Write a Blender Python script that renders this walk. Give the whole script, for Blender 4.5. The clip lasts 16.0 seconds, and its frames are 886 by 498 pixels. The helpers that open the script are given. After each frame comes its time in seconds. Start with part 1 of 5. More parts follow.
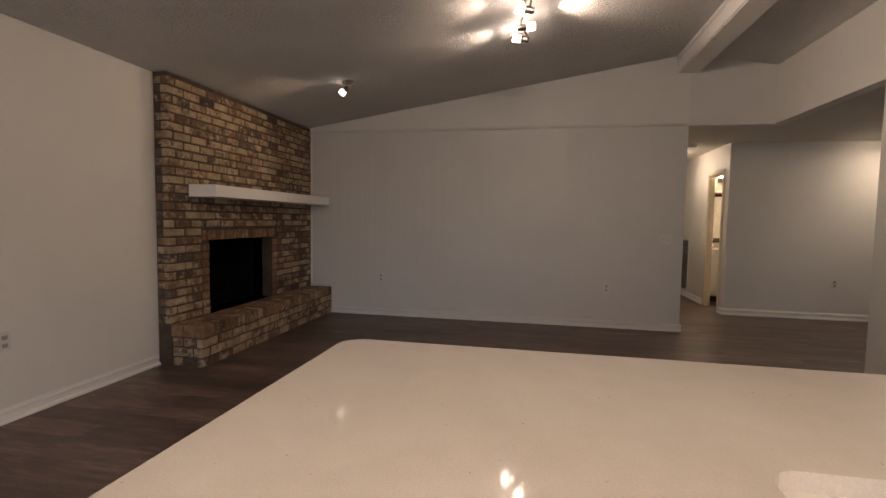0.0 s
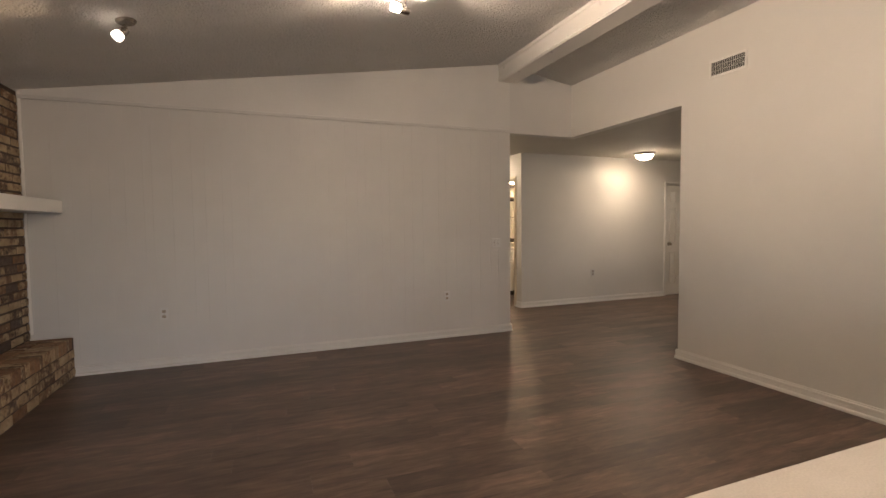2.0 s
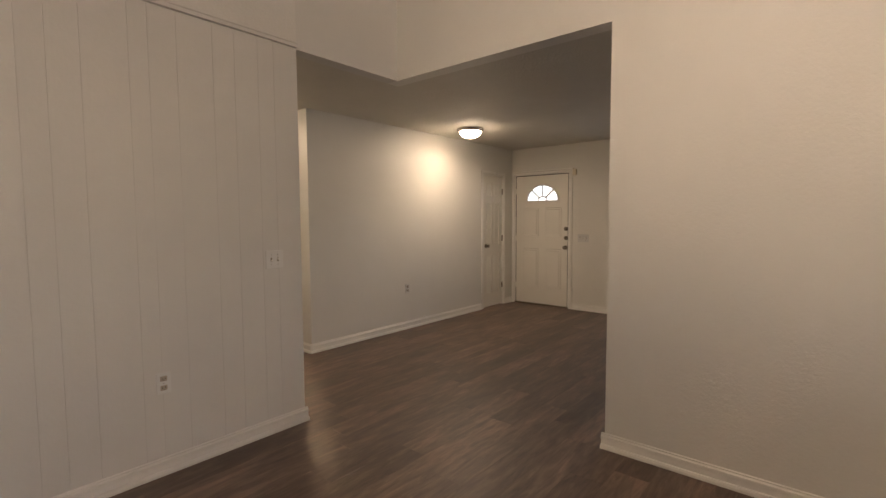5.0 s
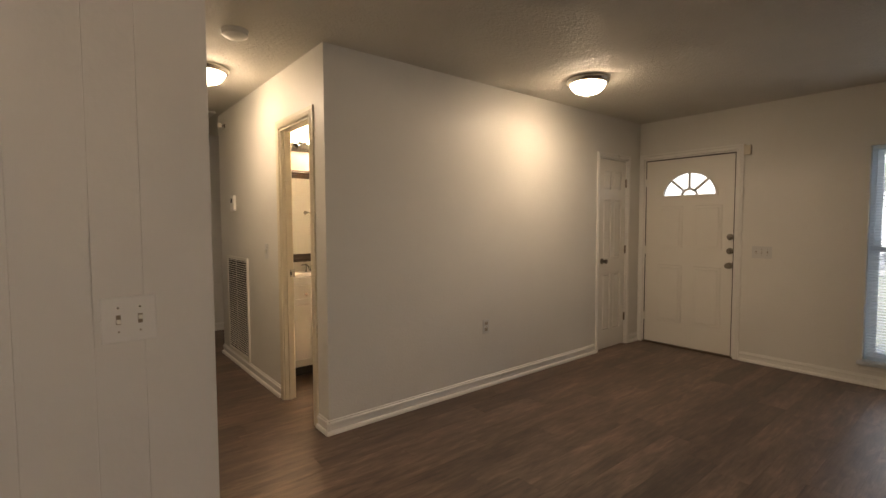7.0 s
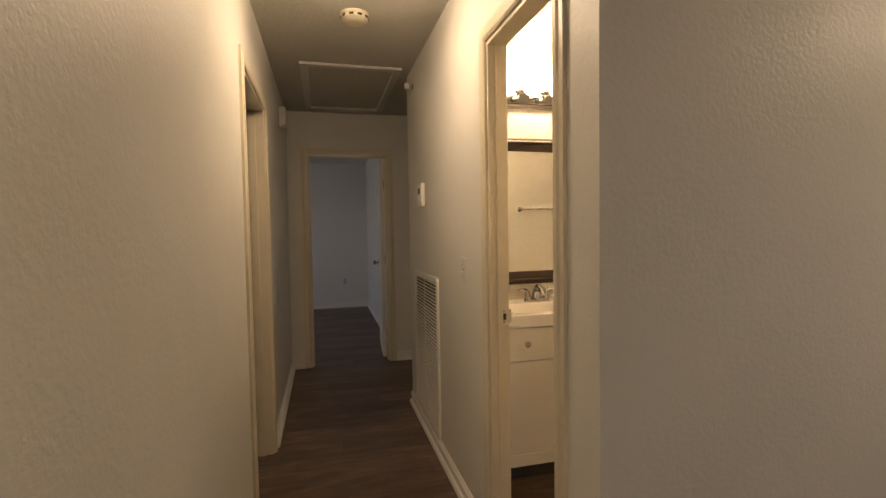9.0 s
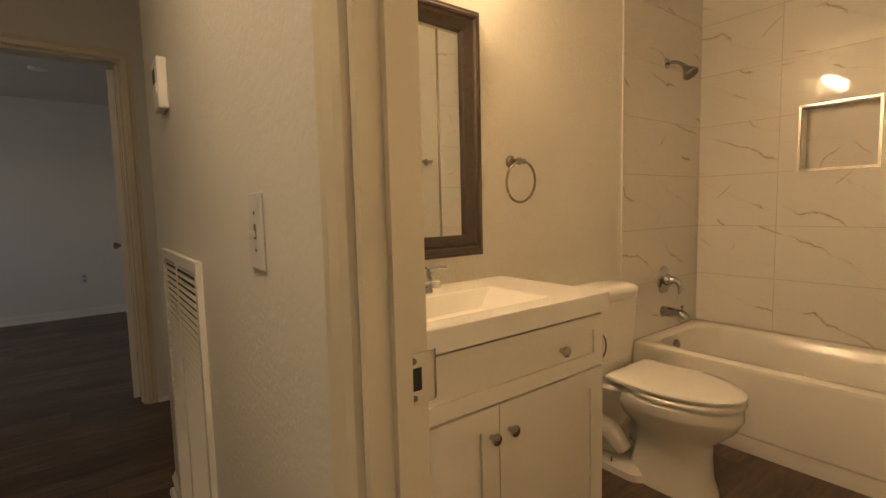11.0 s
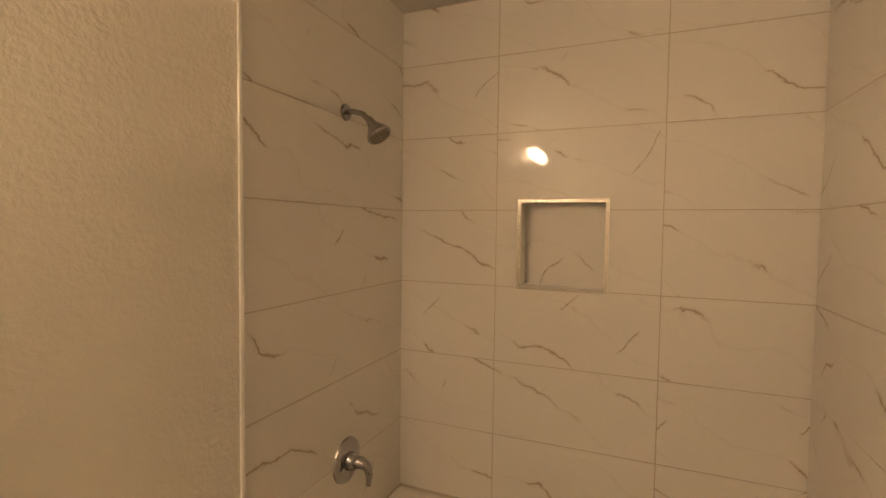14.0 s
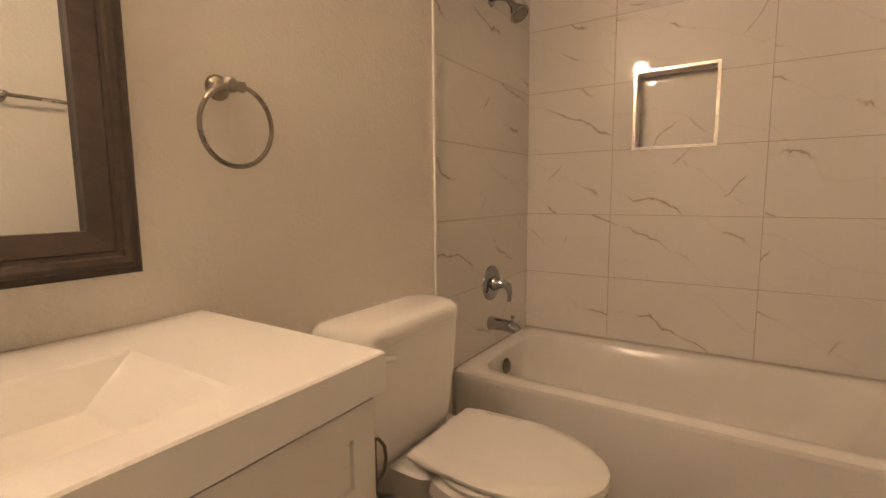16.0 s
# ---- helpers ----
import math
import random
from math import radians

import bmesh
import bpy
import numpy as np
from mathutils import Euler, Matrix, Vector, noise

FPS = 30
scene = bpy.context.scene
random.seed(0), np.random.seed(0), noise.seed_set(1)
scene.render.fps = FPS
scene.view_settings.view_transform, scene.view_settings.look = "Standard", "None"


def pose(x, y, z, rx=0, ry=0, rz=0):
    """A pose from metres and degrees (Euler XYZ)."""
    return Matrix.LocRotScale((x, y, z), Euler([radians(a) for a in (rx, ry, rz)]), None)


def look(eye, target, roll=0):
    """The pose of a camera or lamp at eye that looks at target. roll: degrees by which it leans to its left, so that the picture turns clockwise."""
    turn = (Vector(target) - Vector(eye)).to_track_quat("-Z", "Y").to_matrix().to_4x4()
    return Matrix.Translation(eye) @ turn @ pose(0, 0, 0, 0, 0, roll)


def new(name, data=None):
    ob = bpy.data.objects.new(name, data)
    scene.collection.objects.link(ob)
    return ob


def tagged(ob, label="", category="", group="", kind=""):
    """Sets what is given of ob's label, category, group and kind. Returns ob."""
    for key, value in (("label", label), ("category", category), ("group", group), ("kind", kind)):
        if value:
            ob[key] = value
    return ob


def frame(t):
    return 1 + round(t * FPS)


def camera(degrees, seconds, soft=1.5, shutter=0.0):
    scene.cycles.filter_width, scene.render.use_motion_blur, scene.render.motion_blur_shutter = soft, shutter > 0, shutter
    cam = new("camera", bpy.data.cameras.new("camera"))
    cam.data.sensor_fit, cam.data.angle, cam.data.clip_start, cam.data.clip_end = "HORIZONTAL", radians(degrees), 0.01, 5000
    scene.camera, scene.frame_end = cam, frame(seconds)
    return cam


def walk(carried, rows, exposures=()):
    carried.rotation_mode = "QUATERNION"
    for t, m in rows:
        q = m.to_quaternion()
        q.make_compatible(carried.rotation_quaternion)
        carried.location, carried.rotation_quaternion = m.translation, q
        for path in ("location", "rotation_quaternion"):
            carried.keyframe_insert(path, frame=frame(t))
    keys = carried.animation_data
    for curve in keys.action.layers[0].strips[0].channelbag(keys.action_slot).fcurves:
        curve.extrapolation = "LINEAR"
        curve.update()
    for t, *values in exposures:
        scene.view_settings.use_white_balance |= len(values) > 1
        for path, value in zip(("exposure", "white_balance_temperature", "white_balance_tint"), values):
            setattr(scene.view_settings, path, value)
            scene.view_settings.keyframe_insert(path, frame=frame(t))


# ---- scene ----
cam = camera(87.2, 16.0)

PATH = [
    (0, (-0.188, -0.593, 1.314), (-0.576, 1.366, 1.189), 0.9),
    (0.5, (-0.565, -0.518, 1.342), (-0.774, 1.467, 1.216), 0.9),
    (1, (-0.933, -0.324, 1.333), (-0.851, 1.671, 1.202), -0.2),
    (1.5, (-1.188, -0.066, 1.345), (-0.784, 1.888, 1.21), -0.3),
    (2, (-1.336, 0.323, 1.348), (-0.615, 2.184, 1.244), -0.6),
    (2.5, (-1.340, 0.669, 1.378), (-0.391, 2.427, 1.274), -0.5),
    (3, (-1.285, 1.062, 1.383), (-0.093, 2.665, 1.279), -0.2),
    (3.5, (-1.142, 1.501, 1.393), (0.228, 2.954, 1.293), -0.4),
    (3.7, (-1.048, 1.685, 1.392), (0.422, 3.036, 1.302), -0.9),
    (5.8, (0.427, 3.212, 1.358), (1.954, 4.497, 1.223), -0.2),
    (6, (0.586, 3.314, 1.366), (2.093, 4.622, 1.233), 0.2),
    (6.5, (0.945, 3.649, 1.35), (2.353, 5.066, 1.226), -0.1),
    (7, (1.243, 4.061, 1.351), (2.502, 5.611, 1.244), -0.2),
    (7.5, (1.510, 4.508, 1.338), (2.465, 6.261, 1.252), -0.6),
    (8, (1.682, 4.960, 1.339), (2.309, 6.856, 1.256), -1.0),
    (8.2, (1.728, 5.128, 1.339), (2.221, 7.064, 1.256), -0.9),
    (10.3, (2.071, 6.806, 1.28), (2.643, 8.720, 1.169), -1.8),
    (10.5, (2.114, 6.918, 1.248), (2.865, 8.768, 1.115), -1.6),
    (10.8, (2.252, 7.042, 1.197), (3.267, 8.760, 1.043), -1.2),
    (11, (2.300, 7.133, 1.165), (3.506, 8.720, 0.991), -1.4),
    (11.5, (2.498, 7.266, 1.118), (4.080, 8.459, 0.845), -0.4),
    (12, (2.797, 7.371, 1.102), (4.553, 8.295, 0.837), 0.1),
    (12.5, (3.131, 7.426, 1.121), (4.946, 8.228, 0.872), -0.6),
    (13, (3.446, 7.514, 1.144), (5.317, 8.210, 1.031), -0.9),
    (13.5, (3.585, 7.553, 1.381), (5.440, 8.292, 1.278), -1.1),
    (14, (3.601, 7.572, 1.557), (5.446, 8.336, 1.466), 0.7),
    (14.5, (3.610, 7.553, 1.559), (5.459, 8.312, 1.51), 1.0),
    (15, (3.538, 7.566, 1.378), (5.377, 8.335, 1.211), 1.2),
    (15.5, (3.365, 7.521, 1.209), (5.144, 8.415, 1.022), -0.7),
    (16, (3.092, 7.541, 1.120), (4.755, 8.627, 0.889), -0.5),
]
walk(cam, [(t, look(e, g, r)) for t, e, g, r in PATH],
     [(0, 0.70, 6350, 23), (0.5, 0.97, 6350, 21), (1, 1.22, 6400, 20), (1.5, 1.38, 6400, 20), (2.5, 1.37, 6600, 20), (3.5, 1.36, 6650, 20), (6, 1.35, 6600, 20), (6.5, 1.3, 6700, 20), (7, 1.15, 6900, 19),
      (7.5, 1.0, 6900, 19), (8, 1.0, 6900, 20), (10.5, 0.98, 7750, 18), (11.5, 0.96, 7500, 18), (12.5, 0.99, 7300, 19), (13, 0.92, 7250, 20), (14.5, 0.76, 7000, 24), (16, 0.95, 6400, 27)])

# ---- light ----
world = bpy.data.worlds.new("sky")
scene.world = world
world.use_nodes = True
_n = world.node_tree
_sky = _n.nodes.new("ShaderNodeTexSky")
_sky.sky_type = "NISHITA"
_sky.sun_disc = False
_sky.sun_elevation = radians(41)
_sky.sun_rotation = radians(-29)
_sky.ozone_density, _sky.dust_density = 3.0, 0.3
_n.links.new(_sky.outputs[0], _n.nodes["Background"].inputs[0])
_n.nodes["Background"].inputs[1].default_value = 0.15


def lamp(name, kind, place, watts, color, size=0.05, target=None, **more):
    data = bpy.data.lights.new(name, kind)
    data.energy, data.color = watts, color
    if kind in ("POINT", "SPOT"):
        data.shadow_soft_size = size
    for k, v in more.items():
        if k == "spot":
            data.spot_size, data.spot_blend = radians(v), 0.7
        if k == "rect":
            data.shape, data.size, data.size_y = "RECTANGLE", v[0], v[1]
        if k == "disk":
            data.shape, data.size = "DISK", v
        if k == "angle":
            data.angle = radians(v)
    ob = new(name, data)
    ob.matrix_world = look(place, target) if target else Matrix.Translation(place)
    return ob


WARM = (1.0, 0.74, 0.45)
BOWL = (1.0, 0.81, 0.56)
SOFTWARM = (1.0, 0.80, 0.58)
DAY = (0.86, 0.93, 1.0)
lamp("sun", "SUN", (-25, 50, 45), 5.0, (1, 0.97, 0.93), target=(0, 5, 0), angle=0.5)
# daylight in the openings of the patio door, the front window and the bedroom window
lamp("patio_daylight", "AREA", (-1.3, -2.62, 1.1), 11, (0.94, 0.95, 0.98), target=(-1.3, 4, 1.1), rect=(3.4, 2.0))
lamp("front_window_sky", "AREA", (6.60, 4.395, 1.1), 1.3, DAY, target=(0, 4.395, 1.0), rect=(0.86, 1.76))
lamp("front_window_daylight", "AREA", (6.33, 4.395, 1.1), 1.1, DAY, target=(0, 4.395, 1.0), rect=(0.8, 1.6))
lamp("bedroom_daylight", "AREA", (-0.95, 12.4, 1.4), 5.0, (0.82, 0.86, 1.0), target=(3, 12.4, 1.2), rect=(1.2, 1.2))
# each bowl throws most of its light down through the glass
lamp("foyer_bulb", "POINT", (4.45, 6.20, 2.33), 1.4, BOWL, 0.10)
lamp("foyer_bowl", "AREA", (4.45, 6.21, 2.34), 4.3, BOWL, target=(4.45, 6.212, 0), disk=0.24)
lamp("hall_bowl", "AREA", (2.06, 7.76, 2.34), 1.7, BOWL, target=(2.06, 7.762, 0), disk=0.24)
lamp("hall_bulb", "POINT", (2.06, 7.76, 2.33), 3.8, BOWL, 0.10)
# assumed kitchen light out of view, added for warm light from behind
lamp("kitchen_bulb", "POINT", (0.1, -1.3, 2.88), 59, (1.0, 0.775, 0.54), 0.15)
lamp("bulb", "SPOT", (-2.215, 3.995, 2.575), 7.0, WARM, 0.03, target=(-3.27, 3.55, 1.9), spot=100)
for _y, _s in ((3.65, -1), (3.39, 1), (3.08, -1), (2.82, 1)):
    lamp("bulb", "SPOT", (-0.31 + _s * 0.19, _y, 2.89), 14 + 7 * _s, SOFTWARM, 0.03, target=(-0.31 + _s * 1.2, _y, 2.94 + _s * 0.14), spot=105 + 12 * _s)

# ---- materials ----


def nodes_of(name):
    m = bpy.data.materials.new(name)
    m.use_nodes = True
    t = m.node_tree
    return m, t, t.nodes["Principled BSDF"]


def put(t, kind, ins=None, **props):
    n = t.nodes.new(kind)
    for k, v in props.items():
        if k == "blend":
            n.blend_type = v
        if k == "dtype":
            n.data_type = v
        if k == "op":
            n.operation = v
    for k, v in (ins or {}).items():
        if isinstance(v, bpy.types.NodeSocket):
            t.links.new(v, n.inputs[k])
        else:
            n.inputs[k].default_value = v
    return n


def rgb(c):
    return (*c, 1.0)


def ramp(t, fac, stops):
    n = t.nodes.new("ShaderNodeValToRGB")
    t.links.new(fac, n.inputs[0])
    e = n.color_ramp.elements
    while len(e) < len(stops):
        e.new(0.5)
    for el, (p, c) in zip(e, stops):
        el.position = p
        el.color = rgb(c) if len(c) == 3 else c
    return n.outputs[0]


def grey(v):
    return (v, v, v)


def mix(t, fac, a, b, blend="MIX"):
    n = t.nodes.new("ShaderNodeMix")
    n.data_type, n.blend_type = "RGBA", blend
    for i, v in ((0, fac), (6, a), (7, b)):
        if isinstance(v, bpy.types.NodeSocket):
            t.links.new(v, n.inputs[i])
        else:
            n.inputs[i].default_value = v if i == 0 else rgb(v)
    return n.outputs[2]


def coords(t, scale=(1, 1, 1), jitter=False):
    tc = put(t, "ShaderNodeTexCoord")
    v = tc.outputs["Object"]
    if jitter:
        info = put(t, "ShaderNodeObjectInfo")
        add = put(t, "ShaderNodeVectorMath", {0: v}, op="ADD")
        mul = put(t, "ShaderNodeMath", {0: info.outputs["Random"], 1: 37.0}, op="MULTIPLY")
        t.links.new(mul.outputs[0], add.inputs[1])
        v = add.outputs[0]
    mp = put(t, "ShaderNodeMapping", {"Vector": v, "Scale": scale})
    return mp.outputs[0]


def noise_tex(t, vec, scale, detail=3.0, rough=0.55, dist=0.0):
    return put(t, "ShaderNodeTexNoise", {"Vector": vec, "Scale": scale, "Detail": detail, "Roughness": rough, "Distortion": dist}).outputs[0]


def bump(t, b, height, strength, distance=0.002):
    n = put(t, "ShaderNodeBump", {"Height": height, "Strength": strength, "Distance": distance})
    t.links.new(n.outputs[0], b.inputs["Normal"])
    return n


def paint(name, color, rough=0.5, bumps=(), spread=0.06, metal=0.0, patch=1.3, spec=0.5):
    """Plain coat: slow blotches in tone and sheen, and relief at the given (scale, strength, distance)."""
    m, t, b = nodes_of(name)
    v = coords(t)
    big = noise_tex(t, v, patch, 4)
    lo, hi = tuple(c * (1 - spread) for c in color), tuple(min(1, c * (1 + spread)) for c in color)
    t.links.new(ramp(t, big, ((0.3, lo), (0.7, hi))), b.inputs["Base Color"])
    t.links.new(ramp(t, noise_tex(t, v, patch * 5, 5), ((0.3, grey(rough * 0.85)), (0.7, grey(min(1, rough * 1.12))))), b.inputs["Roughness"])
    b.inputs["Metallic"].default_value = metal
    b.inputs["Specular IOR Level"].default_value = spec
    h = None
    for s, k, d in bumps:
        n = put(t, "ShaderNodeBump", {"Height": noise_tex(t, v, s, 2), "Strength": k, "Distance": d})
        if h:
            t.links.new(h.outputs[0], n.inputs["Normal"])
        h = n
    if h:
        t.links.new(h.outputs[0], b.inputs["Normal"])
    return m


M_WALL = paint("wall_paint", (0.685, 0.668, 0.618), 0.5, ((70, 0.35, 0.004), (9, 0.12, 0.01)), 0.03)
# panelling paint lightened for the track light on the upper wall; baseboard shares it
M_PANEL_PALE = paint("upper_wall_paint", (0.62, 0.605, 0.57), 0.5, ((70, 0.3, 0.004), (9, 0.12, 0.01)), 0.03)
M_PANEL = paint("panelling_paint", (0.57, 0.557, 0.528), 0.45, ((60, 0.12, 0.003), (4, 0.15, 0.01)), 0.03)
M_BATHWALL = paint("bath_wall_paint", (0.68, 0.65, 0.58), 0.34, ((80, 0.42, 0.005), (28, 0.28, 0.008)), 0.03)
M_TRIM = paint("trim_paint", (0.76, 0.745, 0.70), 0.32, ((25, 0.06, 0.003),), 0.03)
M_CASING = paint("casing_paint", (0.65, 0.585, 0.45), 0.35, ((18, 0.1, 0.003),), 0.05)
M_DOOR = paint("door_paint", (0.74, 0.715, 0.65), 0.36, ((40, 0.06, 0.002),), 0.025)
M_POPCORN = paint("popcorn_ceiling", (0.73, 0.71, 0.67), 0.85, ((75, 1.0, 0.03), (30, 0.8, 0.02)), 0.05)
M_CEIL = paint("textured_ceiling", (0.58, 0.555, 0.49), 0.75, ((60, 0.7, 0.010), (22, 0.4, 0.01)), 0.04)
M_SATIN = paint("satin_nickel", (0.60, 0.57, 0.52), 0.25, (), 0.03, 1.0)
M_CHROME = paint("chrome", (0.44, 0.44, 0.45), 0.06, (), 0.02, 1.0)
M_NICKEL = paint("brushed_nickel", (0.31, 0.28, 0.24), 0.27, ((220, 0.1, 0.001),), 0.04, 1.0)
M_DARKMETAL = paint("aged_nickel", (0.22, 0.19, 0.15), 0.34, (), 0.06, 1.0)
M_PORCELAIN = paint("porcelain", (0.80, 0.78, 0.73), 0.10, ((3, 0.03, 0.01),), 0.02)
M_ACRYLIC = paint("tub_enamel", (0.78, 0.755, 0.70), 0.16, ((5, 0.05, 0.01),), 0.025)
M_VANITY = paint("vanity_lacquer", (0.79, 0.77, 0.71), 0.33, ((30, 0.03, 0.002),), 0.02)
M_SINK = paint("cultured_marble", (0.84, 0.83, 0.79), 0.16, (), 0.015)
M_SOCKET = paint("socket_plastic", (0.36, 0.31, 0.25), 0.4, (), 0.05)
M_PLATE = paint("painted_cover_plate", (0.60, 0.595, 0.575), 0.32, (), 0.02)
M_PLASTIC = paint("ivory_plastic", (0.72, 0.70, 0.63), 0.35, (), 0.03)
# near black; also stands for the shade in slots, holes and recesses
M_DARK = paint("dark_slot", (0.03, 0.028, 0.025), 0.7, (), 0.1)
M_SOOT = paint("sooty_firebox", (0.005, 0.0045, 0.004), 0.95, ((30, 0.6, 0.01),), 0.3, spec=0.1)
M_ALU = paint("white_window_frame", (0.74, 0.76, 0.77), 0.35, (), 0.03)
M_CABINET = paint("kitchen_cabinet_paint", (0.70, 0.69, 0.65), 0.4, (), 0.03)
M_BRONZE = paint("bronze_trim", (0.20, 0.16, 0.12), 0.35, (), 0.1, 0.8)


def wood_floor():
    m, t, b = nodes_of("vinyl_plank")
    v = coords(t, (1, 1, 1), True)
    s = coords(t, (1.2, 7, 7), True)
    info = put(t, "ShaderNodeObjectInfo").outputs["Random"]
    isl = put(t, "ShaderNodeNewGeometry").outputs["Random Per Island"]
    grain = noise_tex(t, s, 3.2, 7, 0.65, 0.6)
    fine = noise_tex(t, coords(t, (2.5, 60, 60), True), 3.0, 3, 0.6)
    col = ramp(t, grain, ((0.28, (0.046, 0.030, 0.022)), (0.5, (0.134, 0.091, 0.068)), (0.72, (0.245, 0.173, 0.131))))
    col = mix(t, 0.22, col, ramp(t, fine, ((0.3, (0.06, 0.039, 0.029)), (0.7, (0.25, 0.170, 0.130)))))
    both = put(t, "ShaderNodeMath", {0: info, 1: isl}, op="ADD").outputs[0]
    frac = put(t, "ShaderNodeMath", {0: both}, op="FRACT").outputs[0]
    col = mix(t, 1.0, col, ramp(t, frac, ((0.0, grey(0.74)), (1.0, grey(1.22)))), "MULTIPLY")
    cloud = noise_tex(t, coords(t, (0.8, 2.8, 1), True), 2.2, 5, 0.65)
    col = mix(t, 1.0, col, ramp(t, cloud, ((0.3, grey(0.56)), (0.7, grey(1.22)))), "MULTIPLY")
    t.links.new(col, b.inputs["Base Color"])
    t.links.new(ramp(t, grain, ((0.2, grey(0.37)), (0.8, grey(0.53)))), b.inputs["Roughness"])
    bump(t, b, fine, 0.12, 0.001)
    return m


def brick_mat(name, stops, wash):
    """Fired clay: tone by piece, burnt blotches, and a worn whitewash in patches."""
    m, t, b = nodes_of(name)
    v = coords(t, (1, 1, 1), True)
    info = put(t, "ShaderNodeObjectInfo").outputs["Random"]
    base = ramp(t, info, stops)
    mott = noise_tex(t, v, 24, 4, 0.65)
    base = mix(t, 1.0, base, ramp(t, mott, ((0.3, grey(0.6)), (0.7, grey(1.35)))), "MULTIPLY")
    step = put(t, "ShaderNodeMath", {0: info, 1: 7.31}, op="MULTIPLY").outputs[0]
    step = put(t, "ShaderNodeMath", {0: step}, op="FRACT").outputs[0]
    step = put(t, "ShaderNodeMath", {0: step, 1: 0.22}, op="MULTIPLY").outputs[0]
    patch = put(t, "ShaderNodeMath", {0: noise_tex(t, v, 11, 6, 0.75), 1: step}, op="ADD").outputs[0]
    patch = put(t, "ShaderNodeMath", {0: patch, 1: wash}, op="ADD").outputs[0]
    cream = ramp(t, noise_tex(t, v, 6, 3), ((0.35, (0.27, 0.193, 0.108)), (0.65, (0.47, 0.365, 0.225))))
    col = mix(t, ramp(t, patch, ((0.53, grey(0)), (0.65, grey(0.93)))), base, cream)
    spots = ramp(t, noise_tex(t, v, 30, 3, 0.6), ((0.64, grey(0)), (0.74, grey(0.7))))
    col = mix(t, spots, col, (0.06, 0.042, 0.032))
    t.links.new(col, b.inputs["Base Color"])
    b.inputs["Roughness"].default_value = 0.85
    bump(t, b, noise_tex(t, v, 55, 5, 0.7), 0.8, 0.006)
    return m


M_BRICK = brick_mat("washed_brick", ((0.0, (0.07, 0.042, 0.029)), (0.3, (0.13, 0.074, 0.042)), (0.7, (0.185, 0.104, 0.054)), (1.0, (0.10, 0.072, 0.052))), 0.0)
M_BRICKRED = brick_mat("bare_brick", ((0.0, (0.12, 0.065, 0.04)), (0.5, (0.20, 0.108, 0.058)), (1.0, (0.25, 0.15, 0.08))), -0.16)
# same brick in a darker grey-brown mix, mostly for the side faces
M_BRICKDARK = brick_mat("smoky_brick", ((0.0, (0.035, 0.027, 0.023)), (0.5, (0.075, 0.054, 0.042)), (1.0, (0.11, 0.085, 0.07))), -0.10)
M_MORTAR = paint("mortar", (0.066, 0.045, 0.032), 0.95, ((60, 0.9, 0.008), (14, 0.5, 0.01)), 0.25, patch=9)


def marble_tile():
    m, t, b = nodes_of("marble_look_tile")
    v = coords(t, (1, 1, 1), True)
    # few slanting veins: wavering lines across the tile, jagged and broken into short runs
    xyz = put(t, "ShaderNodeSeparateXYZ", {0: v})

    def calc(op, p, q=0.0):
        return put(t, "ShaderNodeMath", {0: p, 1: q}, op=op).outputs[0]

    def veins(rise, pitch, wave, lo, hi, seed):
        u = calc("ADD", xyz.outputs[2], calc("MULTIPLY", xyz.outputs[0], rise))
        off = put(t, "ShaderNodeMapping", {"Vector": v, "Location": (seed, seed, seed)}).outputs[0]
        u = calc("ADD", u, calc("MULTIPLY", noise_tex(t, off, 2.6, 2, 0.5), wave))
        u = calc("ADD", u, calc("MULTIPLY", noise_tex(t, off, 22.0, 5, 0.75), 0.046))
        d = calc("ABSOLUTE", calc("SUBTRACT", calc("FRACT", calc("DIVIDE", u, pitch)), 0.5))
        d = calc("MULTIPLY", d, pitch)
        run = ramp(t, noise_tex(t, off, 4.4, 2, 0.5), ((lo, grey(0)), (hi, grey(1))))
        thin = calc("DIVIDE", d, calc("ADD", noise_tex(t, off, 9.0, 2), 0.12))
        line = ramp(t, thin, ((0.0, grey(0.95)), (0.0026, grey(0.62)), (0.009, grey(0))))
        soft = ramp(t, d, ((0.0, grey(0.36)), (0.018, grey(0))))
        return mix(t, 1.0, line, run, "MULTIPLY"), mix(t, 1.0, soft, run, "MULTIPLY"), line

    main, halo, trace = veins(0.42, 0.21, 0.34, 0.53, 0.62, 0.0)
    side, _soft, _line = veins(-1.1, 0.37, 0.40, 0.60, 0.66, 4.7)
    k = mix(t, 1.0, main, side, "LIGHTEN")
    k = mix(t, 1.0, k, mix(t, 1.0, trace, grey(0.13), "MULTIPLY"), "LIGHTEN")
    base = mix(t, halo, (0.74, 0.715, 0.665), (0.60, 0.55, 0.48))
    col = mix(t, k, base, (0.36, 0.265, 0.18))
    t.links.new(col, b.inputs["Base Color"])
    b.inputs["Roughness"].default_value = 0.04
    bump(t, b, noise_tex(t, v, 2.5, 2), 0.06, 0.01)
    return m


M_TILE = marble_tile()
M_GROUT = paint("grout", (0.50, 0.43, 0.35), 0.9, ((80, 0.4, 0.002),), 0.1)


